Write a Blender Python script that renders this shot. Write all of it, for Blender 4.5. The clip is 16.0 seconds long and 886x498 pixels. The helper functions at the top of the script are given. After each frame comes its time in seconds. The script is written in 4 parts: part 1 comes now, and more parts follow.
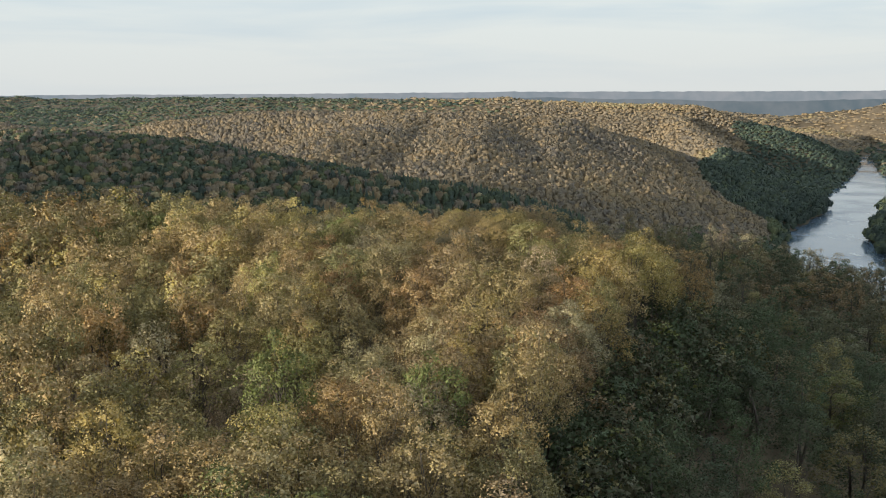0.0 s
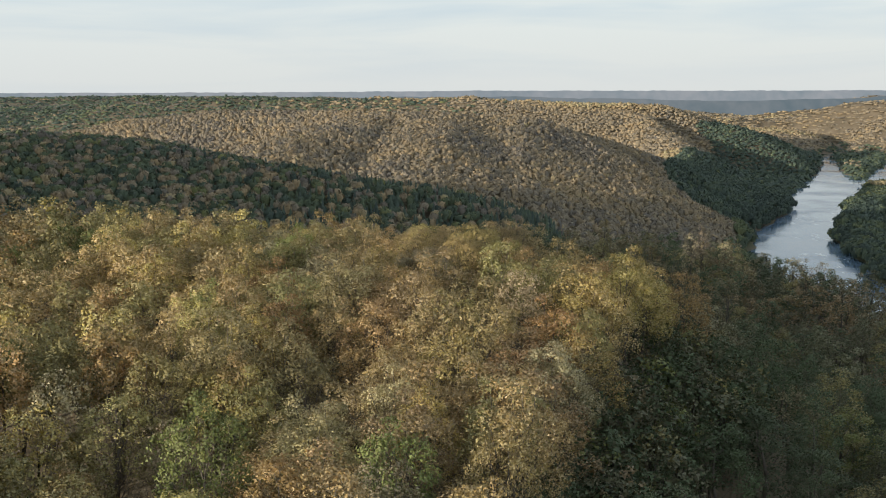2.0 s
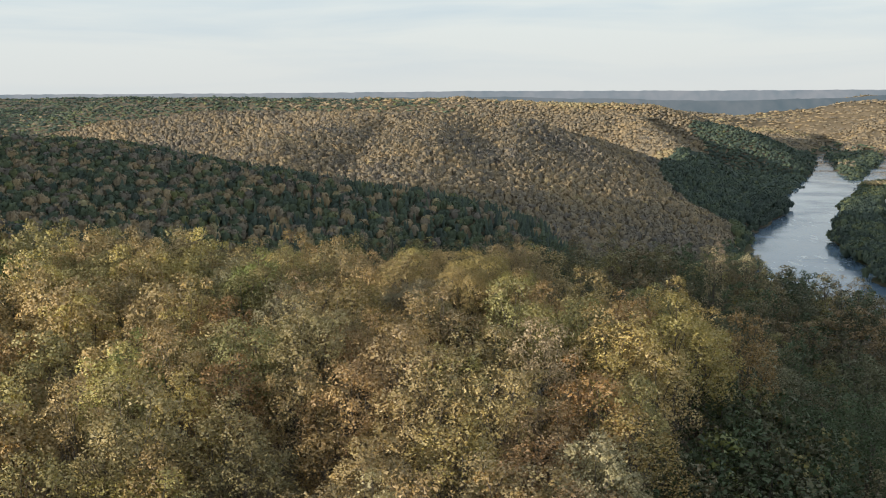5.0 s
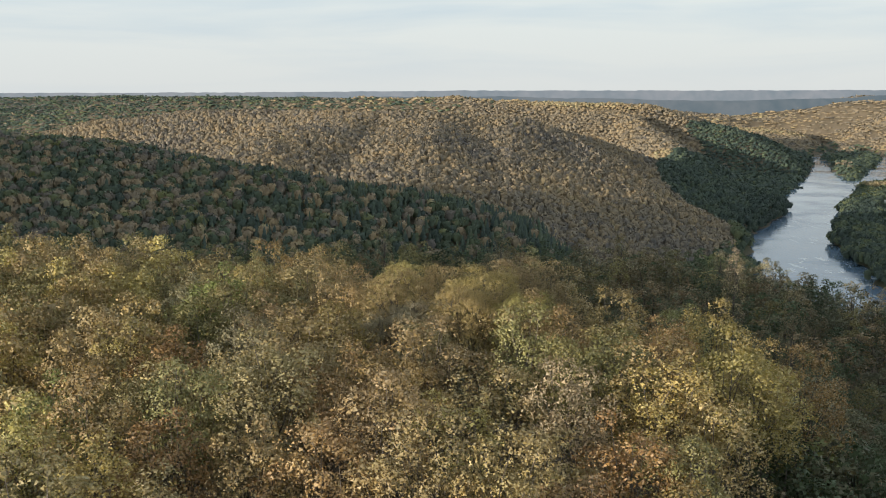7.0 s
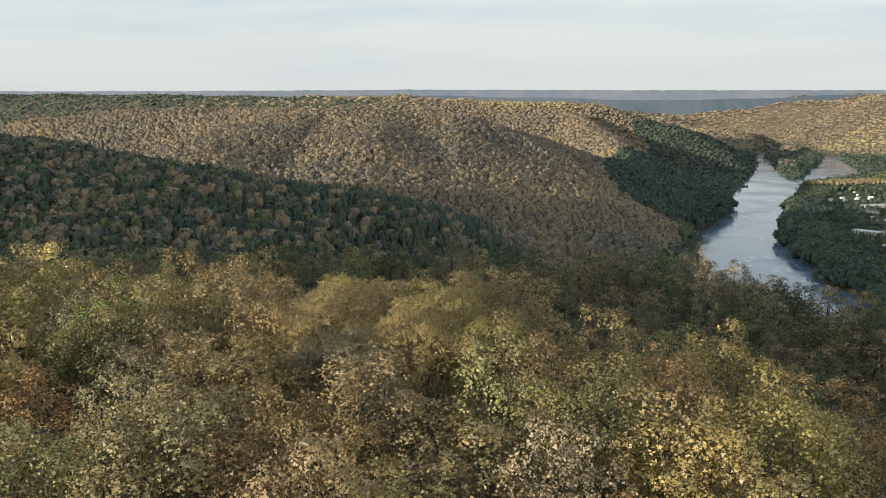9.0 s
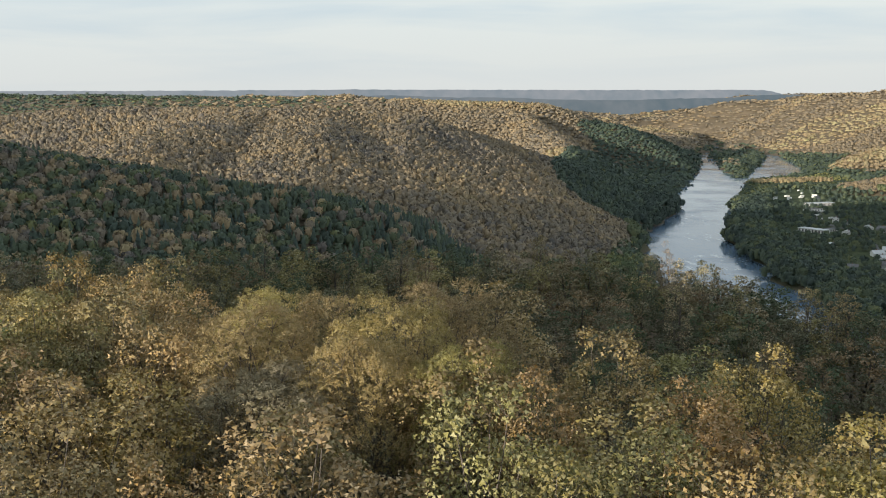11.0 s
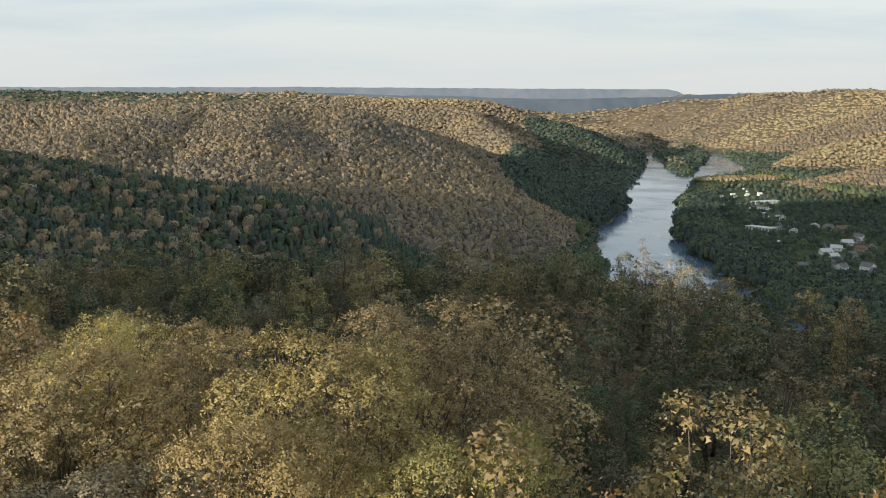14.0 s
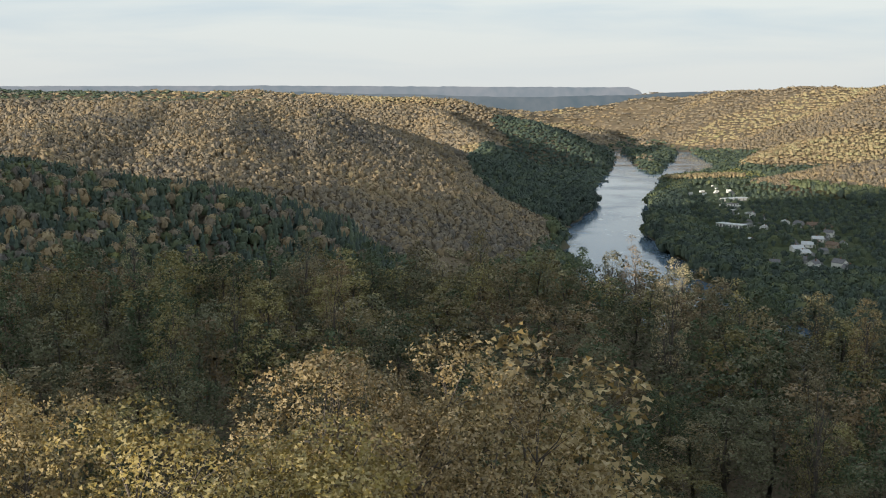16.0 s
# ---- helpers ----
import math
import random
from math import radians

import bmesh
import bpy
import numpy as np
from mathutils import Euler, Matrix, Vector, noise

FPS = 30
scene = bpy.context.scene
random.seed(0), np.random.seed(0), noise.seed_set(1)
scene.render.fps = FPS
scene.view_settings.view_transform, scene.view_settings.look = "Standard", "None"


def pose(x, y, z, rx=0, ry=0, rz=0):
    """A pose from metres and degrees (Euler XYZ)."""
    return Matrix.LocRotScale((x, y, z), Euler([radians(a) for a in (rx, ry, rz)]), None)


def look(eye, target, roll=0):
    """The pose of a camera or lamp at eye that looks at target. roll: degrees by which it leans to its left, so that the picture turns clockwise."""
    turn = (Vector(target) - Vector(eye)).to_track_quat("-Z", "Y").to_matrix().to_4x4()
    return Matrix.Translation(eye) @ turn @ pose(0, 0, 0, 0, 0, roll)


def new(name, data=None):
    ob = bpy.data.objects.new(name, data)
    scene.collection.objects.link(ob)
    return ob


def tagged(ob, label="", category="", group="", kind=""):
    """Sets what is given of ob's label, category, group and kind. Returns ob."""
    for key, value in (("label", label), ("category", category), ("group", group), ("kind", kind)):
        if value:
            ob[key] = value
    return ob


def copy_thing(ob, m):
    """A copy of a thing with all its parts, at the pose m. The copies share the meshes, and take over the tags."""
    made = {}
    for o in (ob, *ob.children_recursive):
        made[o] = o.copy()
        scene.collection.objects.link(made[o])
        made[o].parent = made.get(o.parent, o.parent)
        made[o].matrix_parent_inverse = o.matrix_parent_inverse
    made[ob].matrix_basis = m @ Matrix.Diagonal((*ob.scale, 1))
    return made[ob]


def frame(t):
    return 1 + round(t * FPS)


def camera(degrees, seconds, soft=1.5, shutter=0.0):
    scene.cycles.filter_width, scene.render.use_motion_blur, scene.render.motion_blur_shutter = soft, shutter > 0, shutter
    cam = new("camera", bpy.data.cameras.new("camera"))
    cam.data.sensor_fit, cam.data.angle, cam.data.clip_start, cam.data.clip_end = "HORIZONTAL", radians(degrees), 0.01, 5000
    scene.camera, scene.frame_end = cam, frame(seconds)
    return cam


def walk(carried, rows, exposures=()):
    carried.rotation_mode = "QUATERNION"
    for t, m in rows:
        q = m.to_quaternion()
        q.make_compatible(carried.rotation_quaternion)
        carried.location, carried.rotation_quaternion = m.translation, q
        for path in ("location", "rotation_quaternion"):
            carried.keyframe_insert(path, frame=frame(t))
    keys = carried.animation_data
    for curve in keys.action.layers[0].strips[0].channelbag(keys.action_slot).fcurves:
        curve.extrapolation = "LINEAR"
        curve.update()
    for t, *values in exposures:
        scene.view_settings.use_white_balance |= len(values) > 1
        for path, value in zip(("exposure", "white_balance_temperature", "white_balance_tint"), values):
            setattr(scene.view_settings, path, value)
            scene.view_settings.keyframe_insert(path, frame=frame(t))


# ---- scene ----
cam = camera(45.0, 16.0, 1.0)
# seconds, eye in metres (river at z = 0), yaw, pitch, roll in degrees
PATH = [
    (0.0, 0.00, 0.00, 208.00, -0.216, -8.403, -0.293),
    (0.5, 0.06, 4.92, 208.21, -0.563, -8.425, -0.240),
    (1.0, 0.13, 9.97, 208.37, -1.095, -8.445, -0.197),
    (1.5, 0.20, 15.13, 208.47, -1.786, -8.483, -0.194),
    (2.0, 0.28, 20.39, 208.52, -2.125, -8.479, -0.179),
    (2.5, 0.37, 25.72, 208.51, -2.419, -8.467, -0.204),
    (3.0, 0.47, 31.12, 208.44, -2.537, -8.457, -0.245),
    (3.5, 0.58, 36.58, 208.33, -2.563, -8.439, -0.329),
    (4.0, 0.70, 42.08, 208.15, -2.588, -8.439, -0.351),
    (6.5, 1.55, 69.88, 206.51, -2.708, -8.455, -0.209),
    (7.0, 1.78, 75.44, 206.03, -2.898, -8.458, -0.194),
    (7.5, 2.03, 80.98, 205.52, -3.490, -8.479, -0.130),
    (8.0, 2.31, 86.50, 204.96, -4.297, -8.479, -0.114),
    (8.5, 2.61, 91.99, 204.36, -5.000, -8.482, -0.093),
    (9.0, 2.94, 97.44, 203.73, -5.784, -8.481, -0.066),
    (11.5, 5.11, 124.16, 200.15, -9.259, -8.466, -0.020),
    (12.0, 5.66, 129.38, 199.38, -9.799, -8.477, 0.064),
    (12.5, 6.26, 134.57, 198.60, -10.352, -8.469, 0.109),
    (13.0, 6.90, 139.71, 197.81, -10.829, -8.489, 0.160),
    (13.5, 7.59, 144.83, 197.03, -11.257, -8.508, 0.201),
    (14.0, 8.34, 149.91, 196.26, -11.661, -8.502, 0.215),
    (14.5, 9.13, 154.96, 195.50, -12.028, -8.518, 0.221),
    (15.0, 9.99, 160.00, 194.75, -12.365, -8.529, 0.100),
    (15.5, 10.88, 165.03, 194.02, -12.717, -8.533, 0.041),
    (16.0, 11.76, 170.05, 193.29, -13.391, -8.550, 0.106),
]
walk(cam, [(t, pose(x, y, z, 90 + pitch, 0, yaw) @ pose(0, 0, 0, 0, 0, roll)) for t, x, y, z, yaw, pitch, roll in PATH],
     exposures=[(0.0, 0.35, 6150.0, 10.0), (16.0, 0.35, 6150.0, 10.0)])

# ---- world, sun, exposure ----
SUN_UP, SUN_AZ = 8.0, 232.0          # degrees; azimuth of the sun, turned from +y towards +x
world = bpy.data.worlds.new("world")
scene.world = world
world.use_nodes = True


def wire(tree, a, b):
    tree.links.new(a, b)


def make_world():
    t = world.node_tree
    t.nodes.clear()
    out = t.nodes.new("ShaderNodeOutputWorld")
    back = t.nodes.new("ShaderNodeBackground")
    sky = t.nodes.new("ShaderNodeTexSky")
    sky.sky_type, sky.sun_disc = "NISHITA", False
    sky.sun_elevation, sky.sun_rotation = radians(SUN_UP), radians(SUN_AZ)
    sky.altitude, sky.air_density, sky.dust_density = 300, 1.0, 2.0
    dim = t.nodes.new("ShaderNodeVectorMath")
    dim.operation = "SCALE"
    dim.inputs["Scale"].default_value = 0.15
    wire(t, sky.outputs["Color"], dim.inputs[0])
    co = t.nodes.new("ShaderNodeTexCoord")
    # thin high cloud in long level streaks
    stretch = t.nodes.new("ShaderNodeMapping")
    stretch.inputs["Scale"].default_value = (1.3, 1.3, 13.0)
    stretch.inputs["Location"].default_value = (0.4, 0.1, 0.35)
    wire(t, co.outputs["Generated"], stretch.inputs["Vector"])
    n = t.nodes.new("ShaderNodeTexNoise")
    n.inputs["Scale"].default_value, n.inputs["Detail"].default_value = 2.2, 5
    n.inputs["Roughness"].default_value, n.inputs["Distortion"].default_value = 0.52, 0.3
    wire(t, stretch.outputs["Vector"], n.inputs["Vector"])
    ramp = t.nodes.new("ShaderNodeValToRGB")
    e = ramp.color_ramp.elements
    e[0].position, e[0].color = 0.36, (0.515, 0.572, 0.582, 1)
    e[1].position, e[1].color = 0.56, (0.625, 0.645, 0.607, 1)
    wire(t, n.outputs["Fac"], ramp.inputs["Fac"])
    # a paler, faintly rosy veil low over the horizon
    sep = t.nodes.new("ShaderNodeSeparateXYZ")
    wire(t, co.outputs["Generated"], sep.inputs["Vector"])
    low = t.nodes.new("ShaderNodeMapRange")
    low.inputs["From Min"].default_value, low.inputs["From Max"].default_value = 0.0, 0.075
    low.inputs["To Min"].default_value, low.inputs["To Max"].default_value = 0.8, 0.0
    wire(t, sep.outputs["Z"], low.inputs["Value"])
    rosy = t.nodes.new("ShaderNodeMix")
    rosy.data_type = "RGBA"
    rosy.inputs["B"].default_value = (0.593, 0.593, 0.557, 1)
    wire(t, low.outputs["Result"], rosy.inputs["Factor"])
    wire(t, ramp.outputs["Color"], rosy.inputs["A"])
    mix = t.nodes.new("ShaderNodeMix")
    mix.data_type = "RGBA"
    thin = t.nodes.new("ShaderNodeMapRange")
    thin.inputs["From Min"].default_value, thin.inputs["From Max"].default_value = 0.12, 0.75
    thin.inputs["To Min"].default_value, thin.inputs["To Max"].default_value = 0.95, 0.62
    wire(t, sep.outputs["Z"], thin.inputs["Value"])
    wire(t, thin.outputs["Result"], mix.inputs["Factor"])
    wire(t, dim.outputs["Vector"], mix.inputs["A"])
    wire(t, rosy.outputs["Result"], mix.inputs["B"])
    wire(t, mix.outputs["Result"], back.inputs["Color"])
    back.inputs["Strength"].default_value = 1.0
    wire(t, back.outputs["Background"], out.inputs["Surface"])


make_world()
sun_lamp = bpy.data.lights.new("sun", "SUN")
sun_lamp.energy, sun_lamp.angle, sun_lamp.color = 5.0, radians(0.6), (1.0, 0.85, 0.64)
sun_ob = new("sun", sun_lamp)
a = radians(SUN_AZ)
toward_sun = Vector((math.sin(a) * math.cos(radians(SUN_UP)), math.cos(a) * math.cos(radians(SUN_UP)), math.sin(radians(SUN_UP))))
sun_ob.matrix_world = look((0, 0, 600), Vector((0, 0, 600)) - toward_sun)


# ---- materials ----
def material(name, rough=0.8):
    m = bpy.data.materials.new(name)
    m.use_nodes = True
    t = m.node_tree
    b = t.nodes["Principled BSDF"]
    b.inputs["Roughness"].default_value = rough
    b.inputs["Specular IOR Level"].default_value = 0.25
    return m, t, b


def noise_node(t, scale, detail=4.0, space="Object"):
    co = t.nodes.new("ShaderNodeTexCoord")
    n = t.nodes.new("ShaderNodeTexNoise")
    n.inputs["Scale"].default_value, n.inputs["Detail"].default_value = scale, detail
    wire(t, co.outputs[space], n.inputs["Vector"])
    return n


def ramp_node(t, source, stops):
    r = t.nodes.new("ShaderNodeValToRGB")
    e = r.color_ramp.elements
    while len(e) < len(stops):
        e.new(0.5)
    for k, (p, c) in enumerate(stops):
        e[k].position, e[k].color = p, (*c, 1)
    wire(t, source, r.inputs["Fac"])
    return r


def math_node(t, op, a, b):
    n = t.nodes.new("ShaderNodeMath")
    n.operation = op
    for k, v in enumerate((a, b)):
        if isinstance(v, (int, float)):
            n.inputs[k].default_value = v
        else:
            wire(t, v, n.inputs[k])
    return n.outputs[0]


def scaled(t, colour, factor):
    v = t.nodes.new("ShaderNodeVectorMath")
    v.operation = "SCALE"
    wire(t, colour, v.inputs[0])
    wire(t, factor, v.inputs["Scale"])
    return v.outputs["Vector"]


# spring foliage from bare twigs and tan buds over yellow and olive to green and conifer
# haze is put into these colours: warm stops greyed, conifer stops blued
HAZY_LEAF_STOPS = [(0.00, (0.116, 0.108, 0.100)), (0.14, (0.190, 0.162, 0.118)), (0.29, (0.258, 0.198, 0.118)),
              (0.44, (0.294, 0.262, 0.152)), (0.58, (0.266, 0.261, 0.126)), (0.72, (0.175, 0.178, 0.066)),
              (0.84, (0.084, 0.106, 0.064)), (0.93, (0.056, 0.078, 0.060)), (1.00, (0.042, 0.060, 0.053))]


def leaf_material(name, per_object, near):
    m, t, b = material(name, 0.62)
    geo = t.nodes.new("ShaderNodeNewGeometry")
    isle = geo.outputs["Random Per Island"]
    patch = noise_node(t, 0.35 if near else 0.05, 3.0)
    grain = noise_node(t, 1.6 if near else 0.5, 5.0)
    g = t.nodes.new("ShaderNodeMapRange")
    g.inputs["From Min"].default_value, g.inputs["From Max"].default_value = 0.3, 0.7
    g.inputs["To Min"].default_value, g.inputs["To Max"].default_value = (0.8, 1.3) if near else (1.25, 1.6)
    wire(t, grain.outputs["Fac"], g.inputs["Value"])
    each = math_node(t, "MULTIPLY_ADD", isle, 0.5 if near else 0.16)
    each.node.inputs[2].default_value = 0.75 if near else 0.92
    if near:
        # every tree has its own colour, with paler and browner sprays in it
        if per_object:
            own = t.nodes.new("ShaderNodeObjectInfo").outputs["Color"]
        else:
            at = t.nodes.new("ShaderNodeAttribute")
            at.attribute_name = "tint"
            own = at.outputs["Color"]
        turn = t.nodes.new("ShaderNodeHueSaturation")
        wire(t, own, turn.inputs["Color"])
        wire(t, math_node(t, "MULTIPLY_ADD", patch.outputs["Fac"], 0.04), turn.inputs["Hue"])
        turn.inputs["Hue"].links[0].from_node.inputs[2].default_value = 0.48
        wire(t, math_node(t, "MULTIPLY_ADD", isle, -0.35), turn.inputs["Saturation"])
        turn.inputs["Saturation"].links[0].from_node.inputs[2].default_value = 1.12
        base = turn.outputs["Color"]
    else:
        at = t.nodes.new("ShaderNodeAttribute")
        at.attribute_name = "tint"
        shift = math_node(t, "MULTIPLY_ADD", isle, 0.05)
        shift.node.inputs[2].default_value = -0.025
        sway = math_node(t, "MULTIPLY_ADD", patch.outputs["Fac"], 0.08)
        sway.node.inputs[2].default_value = -0.04
        tone = math_node(t, "ADD", math_node(t, "ADD", at.outputs["Fac"], shift), sway)
        base = ramp_node(t, tone, HAZY_LEAF_STOPS).outputs["Color"]
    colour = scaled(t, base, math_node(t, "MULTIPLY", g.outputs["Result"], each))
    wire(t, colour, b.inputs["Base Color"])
    trans = t.nodes.new("ShaderNodeBsdfTranslucent")
    wire(t, colour, trans.inputs["Color"])
    mix = t.nodes.new("ShaderNodeMixShader")
    mix.inputs["Fac"].default_value = 0.25 if near else 0.2
    wire(t, b.outputs["BSDF"], mix.inputs[1])
    wire(t, trans.outputs["BSDF"], mix.inputs[2])
    wire(t, mix.outputs["Shader"], t.nodes["Material Output"].inputs["Surface"])
    if not near:
        bump = t.nodes.new("ShaderNodeBump")
        bump.inputs["Strength"].default_value, bump.inputs["Distance"].default_value = 0.5, 1.2
        fine = noise_node(t, 0.42, 5.0)
        wire(t, fine.outputs["Fac"], bump.inputs["Height"])
        wire(t, bump.outputs["Normal"], b.inputs["Normal"])
    return m


def two_tone(name, rough, c1, c2, scale, fine, bump=0.3, dist=0.02, metal=0.0):
    m, t, b = material(name, rough)
    n1, n2 = noise_node(t, scale, 4), noise_node(t, fine, 6)
    f = math_node(t, "ADD", math_node(t, "MULTIPLY", n1.outputs["Fac"], 0.6), math_node(t, "MULTIPLY", n2.outputs["Fac"], 0.4))
    r = ramp_node(t, f, [(0.35, c1), (0.65, c2)])
    wire(t, r.outputs["Color"], b.inputs["Base Color"])
    b.inputs["Metallic"].default_value = metal
    if bump:
        bp = t.nodes.new("ShaderNodeBump")
        bp.inputs["Strength"].default_value, bp.inputs["Distance"].default_value = bump, dist
        wire(t, n2.outputs["Fac"], bp.inputs["Height"])
        wire(t, bp.outputs["Normal"], b.inputs["Normal"])
    return m


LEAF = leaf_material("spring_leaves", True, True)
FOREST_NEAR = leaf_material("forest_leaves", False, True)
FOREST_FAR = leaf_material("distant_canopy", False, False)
BARK = two_tone("bark", 0.9, (0.075, 0.065, 0.055), (0.17, 0.15, 0.13), 1.2, 14.0, 0.6, 0.03)
LITTER = two_tone("leaf_litter", 0.95, (0.10, 0.083, 0.058), (0.20, 0.16, 0.11), 0.02, 0.35, 0.8, 0.8)


def add_grass(m):
    """Grass on the flats by the river, over the leaf litter of the hills."""
    t = m.node_tree
    b = t.nodes["Principled BSDF"]
    litter = b.inputs["Base Color"].links[0].from_socket
    at = t.nodes.new("ShaderNodeAttribute")
    at.attribute_name = "tint"
    g = noise_node(t, 0.06, 5)
    ramp = ramp_node(t, g.outputs["Fac"], [(0.35, (0.035, 0.055, 0.022)), (0.65, (0.085, 0.10, 0.045))])
    mix = t.nodes.new("ShaderNodeMix")
    mix.data_type = "RGBA"
    wire(t, at.outputs["Fac"], mix.inputs["Factor"])
    wire(t, litter, mix.inputs["A"])
    wire(t, ramp.outputs["Color"], mix.inputs["B"])
    wire(t, mix.outputs["Result"], b.inputs["Base Color"])


add_grass(LITTER)
SIDING = two_tone("white_siding", 0.6, (0.68, 0.68, 0.66), (0.80, 0.80, 0.78), 0.5, 6.0, 0.1)
SIDING_GREY = two_tone("grey_siding", 0.6, (0.34, 0.35, 0.36), (0.44, 0.44, 0.44), 0.5, 6.0, 0.1)
SIDING_TAN = two_tone("tan_siding", 0.7, (0.36, 0.29, 0.22), (0.46, 0.38, 0.30), 0.5, 6.0, 0.1)
SHINGLE = two_tone("grey_shingles", 0.85, (0.12, 0.12, 0.13), (0.22, 0.22, 0.23), 0.6, 5.0, 0.3)
SHINGLE_BROWN = two_tone("brown_shingles", 0.85, (0.13, 0.09, 0.07), (0.22, 0.16, 0.12), 0.6, 5.0, 0.3)
METAL_ROOF = two_tone("pale_metal_roof", 0.4, (0.48, 0.50, 0.52), (0.60, 0.62, 0.63), 0.3, 4.0, 0.1)
BRICKWORK = two_tone("chimney_brick", 0.9, (0.22, 0.10, 0.07), (0.32, 0.16, 0.11), 2.0, 12.0, 0.3)
GLAZING = two_tone("window_glass", 0.1, (0.02, 0.025, 0.03), (0.05, 0.06, 0.07), 0.5, 2.0, 0.0)
ASPHALT = two_tone("worn_asphalt", 0.85, (0.09, 0.09, 0.09), (0.15, 0.15, 0.15), 0.05, 1.5, 0.2)
TYRE = two_tone("dark_rubber", 0.9, (0.02, 0.02, 0.02), (0.04, 0.04, 0.04), 1.0, 9.0, 0.2)


def water_material():
    m, t, b = material("river_water", 0.12)
    b.inputs["Specular IOR Level"].default_value = 0.5
    b.inputs["IOR"].default_value = 1.33
    big, small = noise_node(t, 0.012, 5), noise_node(t, 0.16, 6)
    r = ramp_node(t, big.outputs["Fac"], [(0.35, (0.095, 0.155, 0.235)), (0.7, (0.145, 0.205, 0.285))])
    wire(t, r.outputs["Color"], b.inputs["Base Color"])
    # broken white water in drawn-out streaks
    co = t.nodes.new("ShaderNodeTexCoord")
    mp = t.nodes.new("ShaderNodeMapping")
    mp.inputs["Rotation"].default_value = (0, 0, radians(-28))
    mp.inputs["Scale"].default_value = (0.10, 0.028, 0.1)
    wire(t, co.outputs["Object"], mp.inputs["Vector"])
    fn = t.nodes.new("ShaderNodeTexNoise")
    fn.inputs["Scale"].default_value, fn.inputs["Detail"].default_value, fn.inputs["Roughness"].default_value = 1.0, 7, 0.65
    wire(t, mp.outputs["Vector"], fn.inputs["Vector"])
    zone = noise_node(t, 0.0042, 2)
    foam = math_node(t, "MULTIPLY", math_node(t, "GREATER_THAN", fn.outputs["Fac"], 0.60), math_node(t, "GREATER_THAN", zone.outputs["Fac"], 0.55))
    blend = t.nodes.new("ShaderNodeMix")
    blend.data_type = "RGBA"
    wire(t, foam, blend.inputs["Factor"])
    wire(t, r.outputs["Color"], blend.inputs["A"])
    blend.inputs["B"].default_value = (0.42, 0.46, 0.48, 1)
    wire(t, blend.outputs["Result"], b.inputs["Base Color"])
    rough = t.nodes.new("ShaderNodeMapRange")
    rough.inputs["From Min"].default_value, rough.inputs["From Max"].default_value = 0.4, 0.65
    rough.inputs["To Min"].default_value, rough.inputs["To Max"].default_value = 0.06, 0.22
    wire(t, big.outputs["Fac"], rough.inputs["Value"])
    wire(t, rough.outputs["Result"], b.inputs["Roughness"])
    bp = t.nodes.new("ShaderNodeBump")
    bp.inputs["Strength"].default_value, bp.inputs["Distance"].default_value = 0.10, 0.3
    wire(t, small.outputs["Fac"], bp.inputs["Height"])
    wire(t, bp.outputs["Normal"], b.inputs["Normal"])
    return m


WATER = water_material()


# ---- terrain ----
def along(x, y, line):
    """Distance to a line of (x, y, value) points, and the value at the nearest place on it."""
    best, val = np.full(x.shape, 1e9), np.zeros(x.shape)
    for (x0, y0, v0), (x1, y1, v1) in zip(line, line[1:]):
        dx, dy = x1 - x0, y1 - y0
        u = np.clip(((x - x0) * dx + (y - y0) * dy) / (dx * dx + dy * dy), 0, 1)
        d = np.hypot(x - x0 - u * dx, y - y0 - u * dy)
        near = d < best
        best, val = np.where(near, d, best), np.where(near, v0 + u * (v1 - v0), val)
    return best, val


def waves(x, y, size, seed):
    """Smooth uneven waves between about -1 and 1."""
    r = np.random.RandomState(seed)
    s = np.zeros(np.shape(x))
    for _ in range(7):
        a, k, p = r.uniform(0, 6.28), r.uniform(0.6, 1.7) * 6.28 / size, r.uniform(0, 6.28)
        s = s + np.sin((x * math.cos(a) + y * math.sin(a)) * k + p)
    return s / 3.5


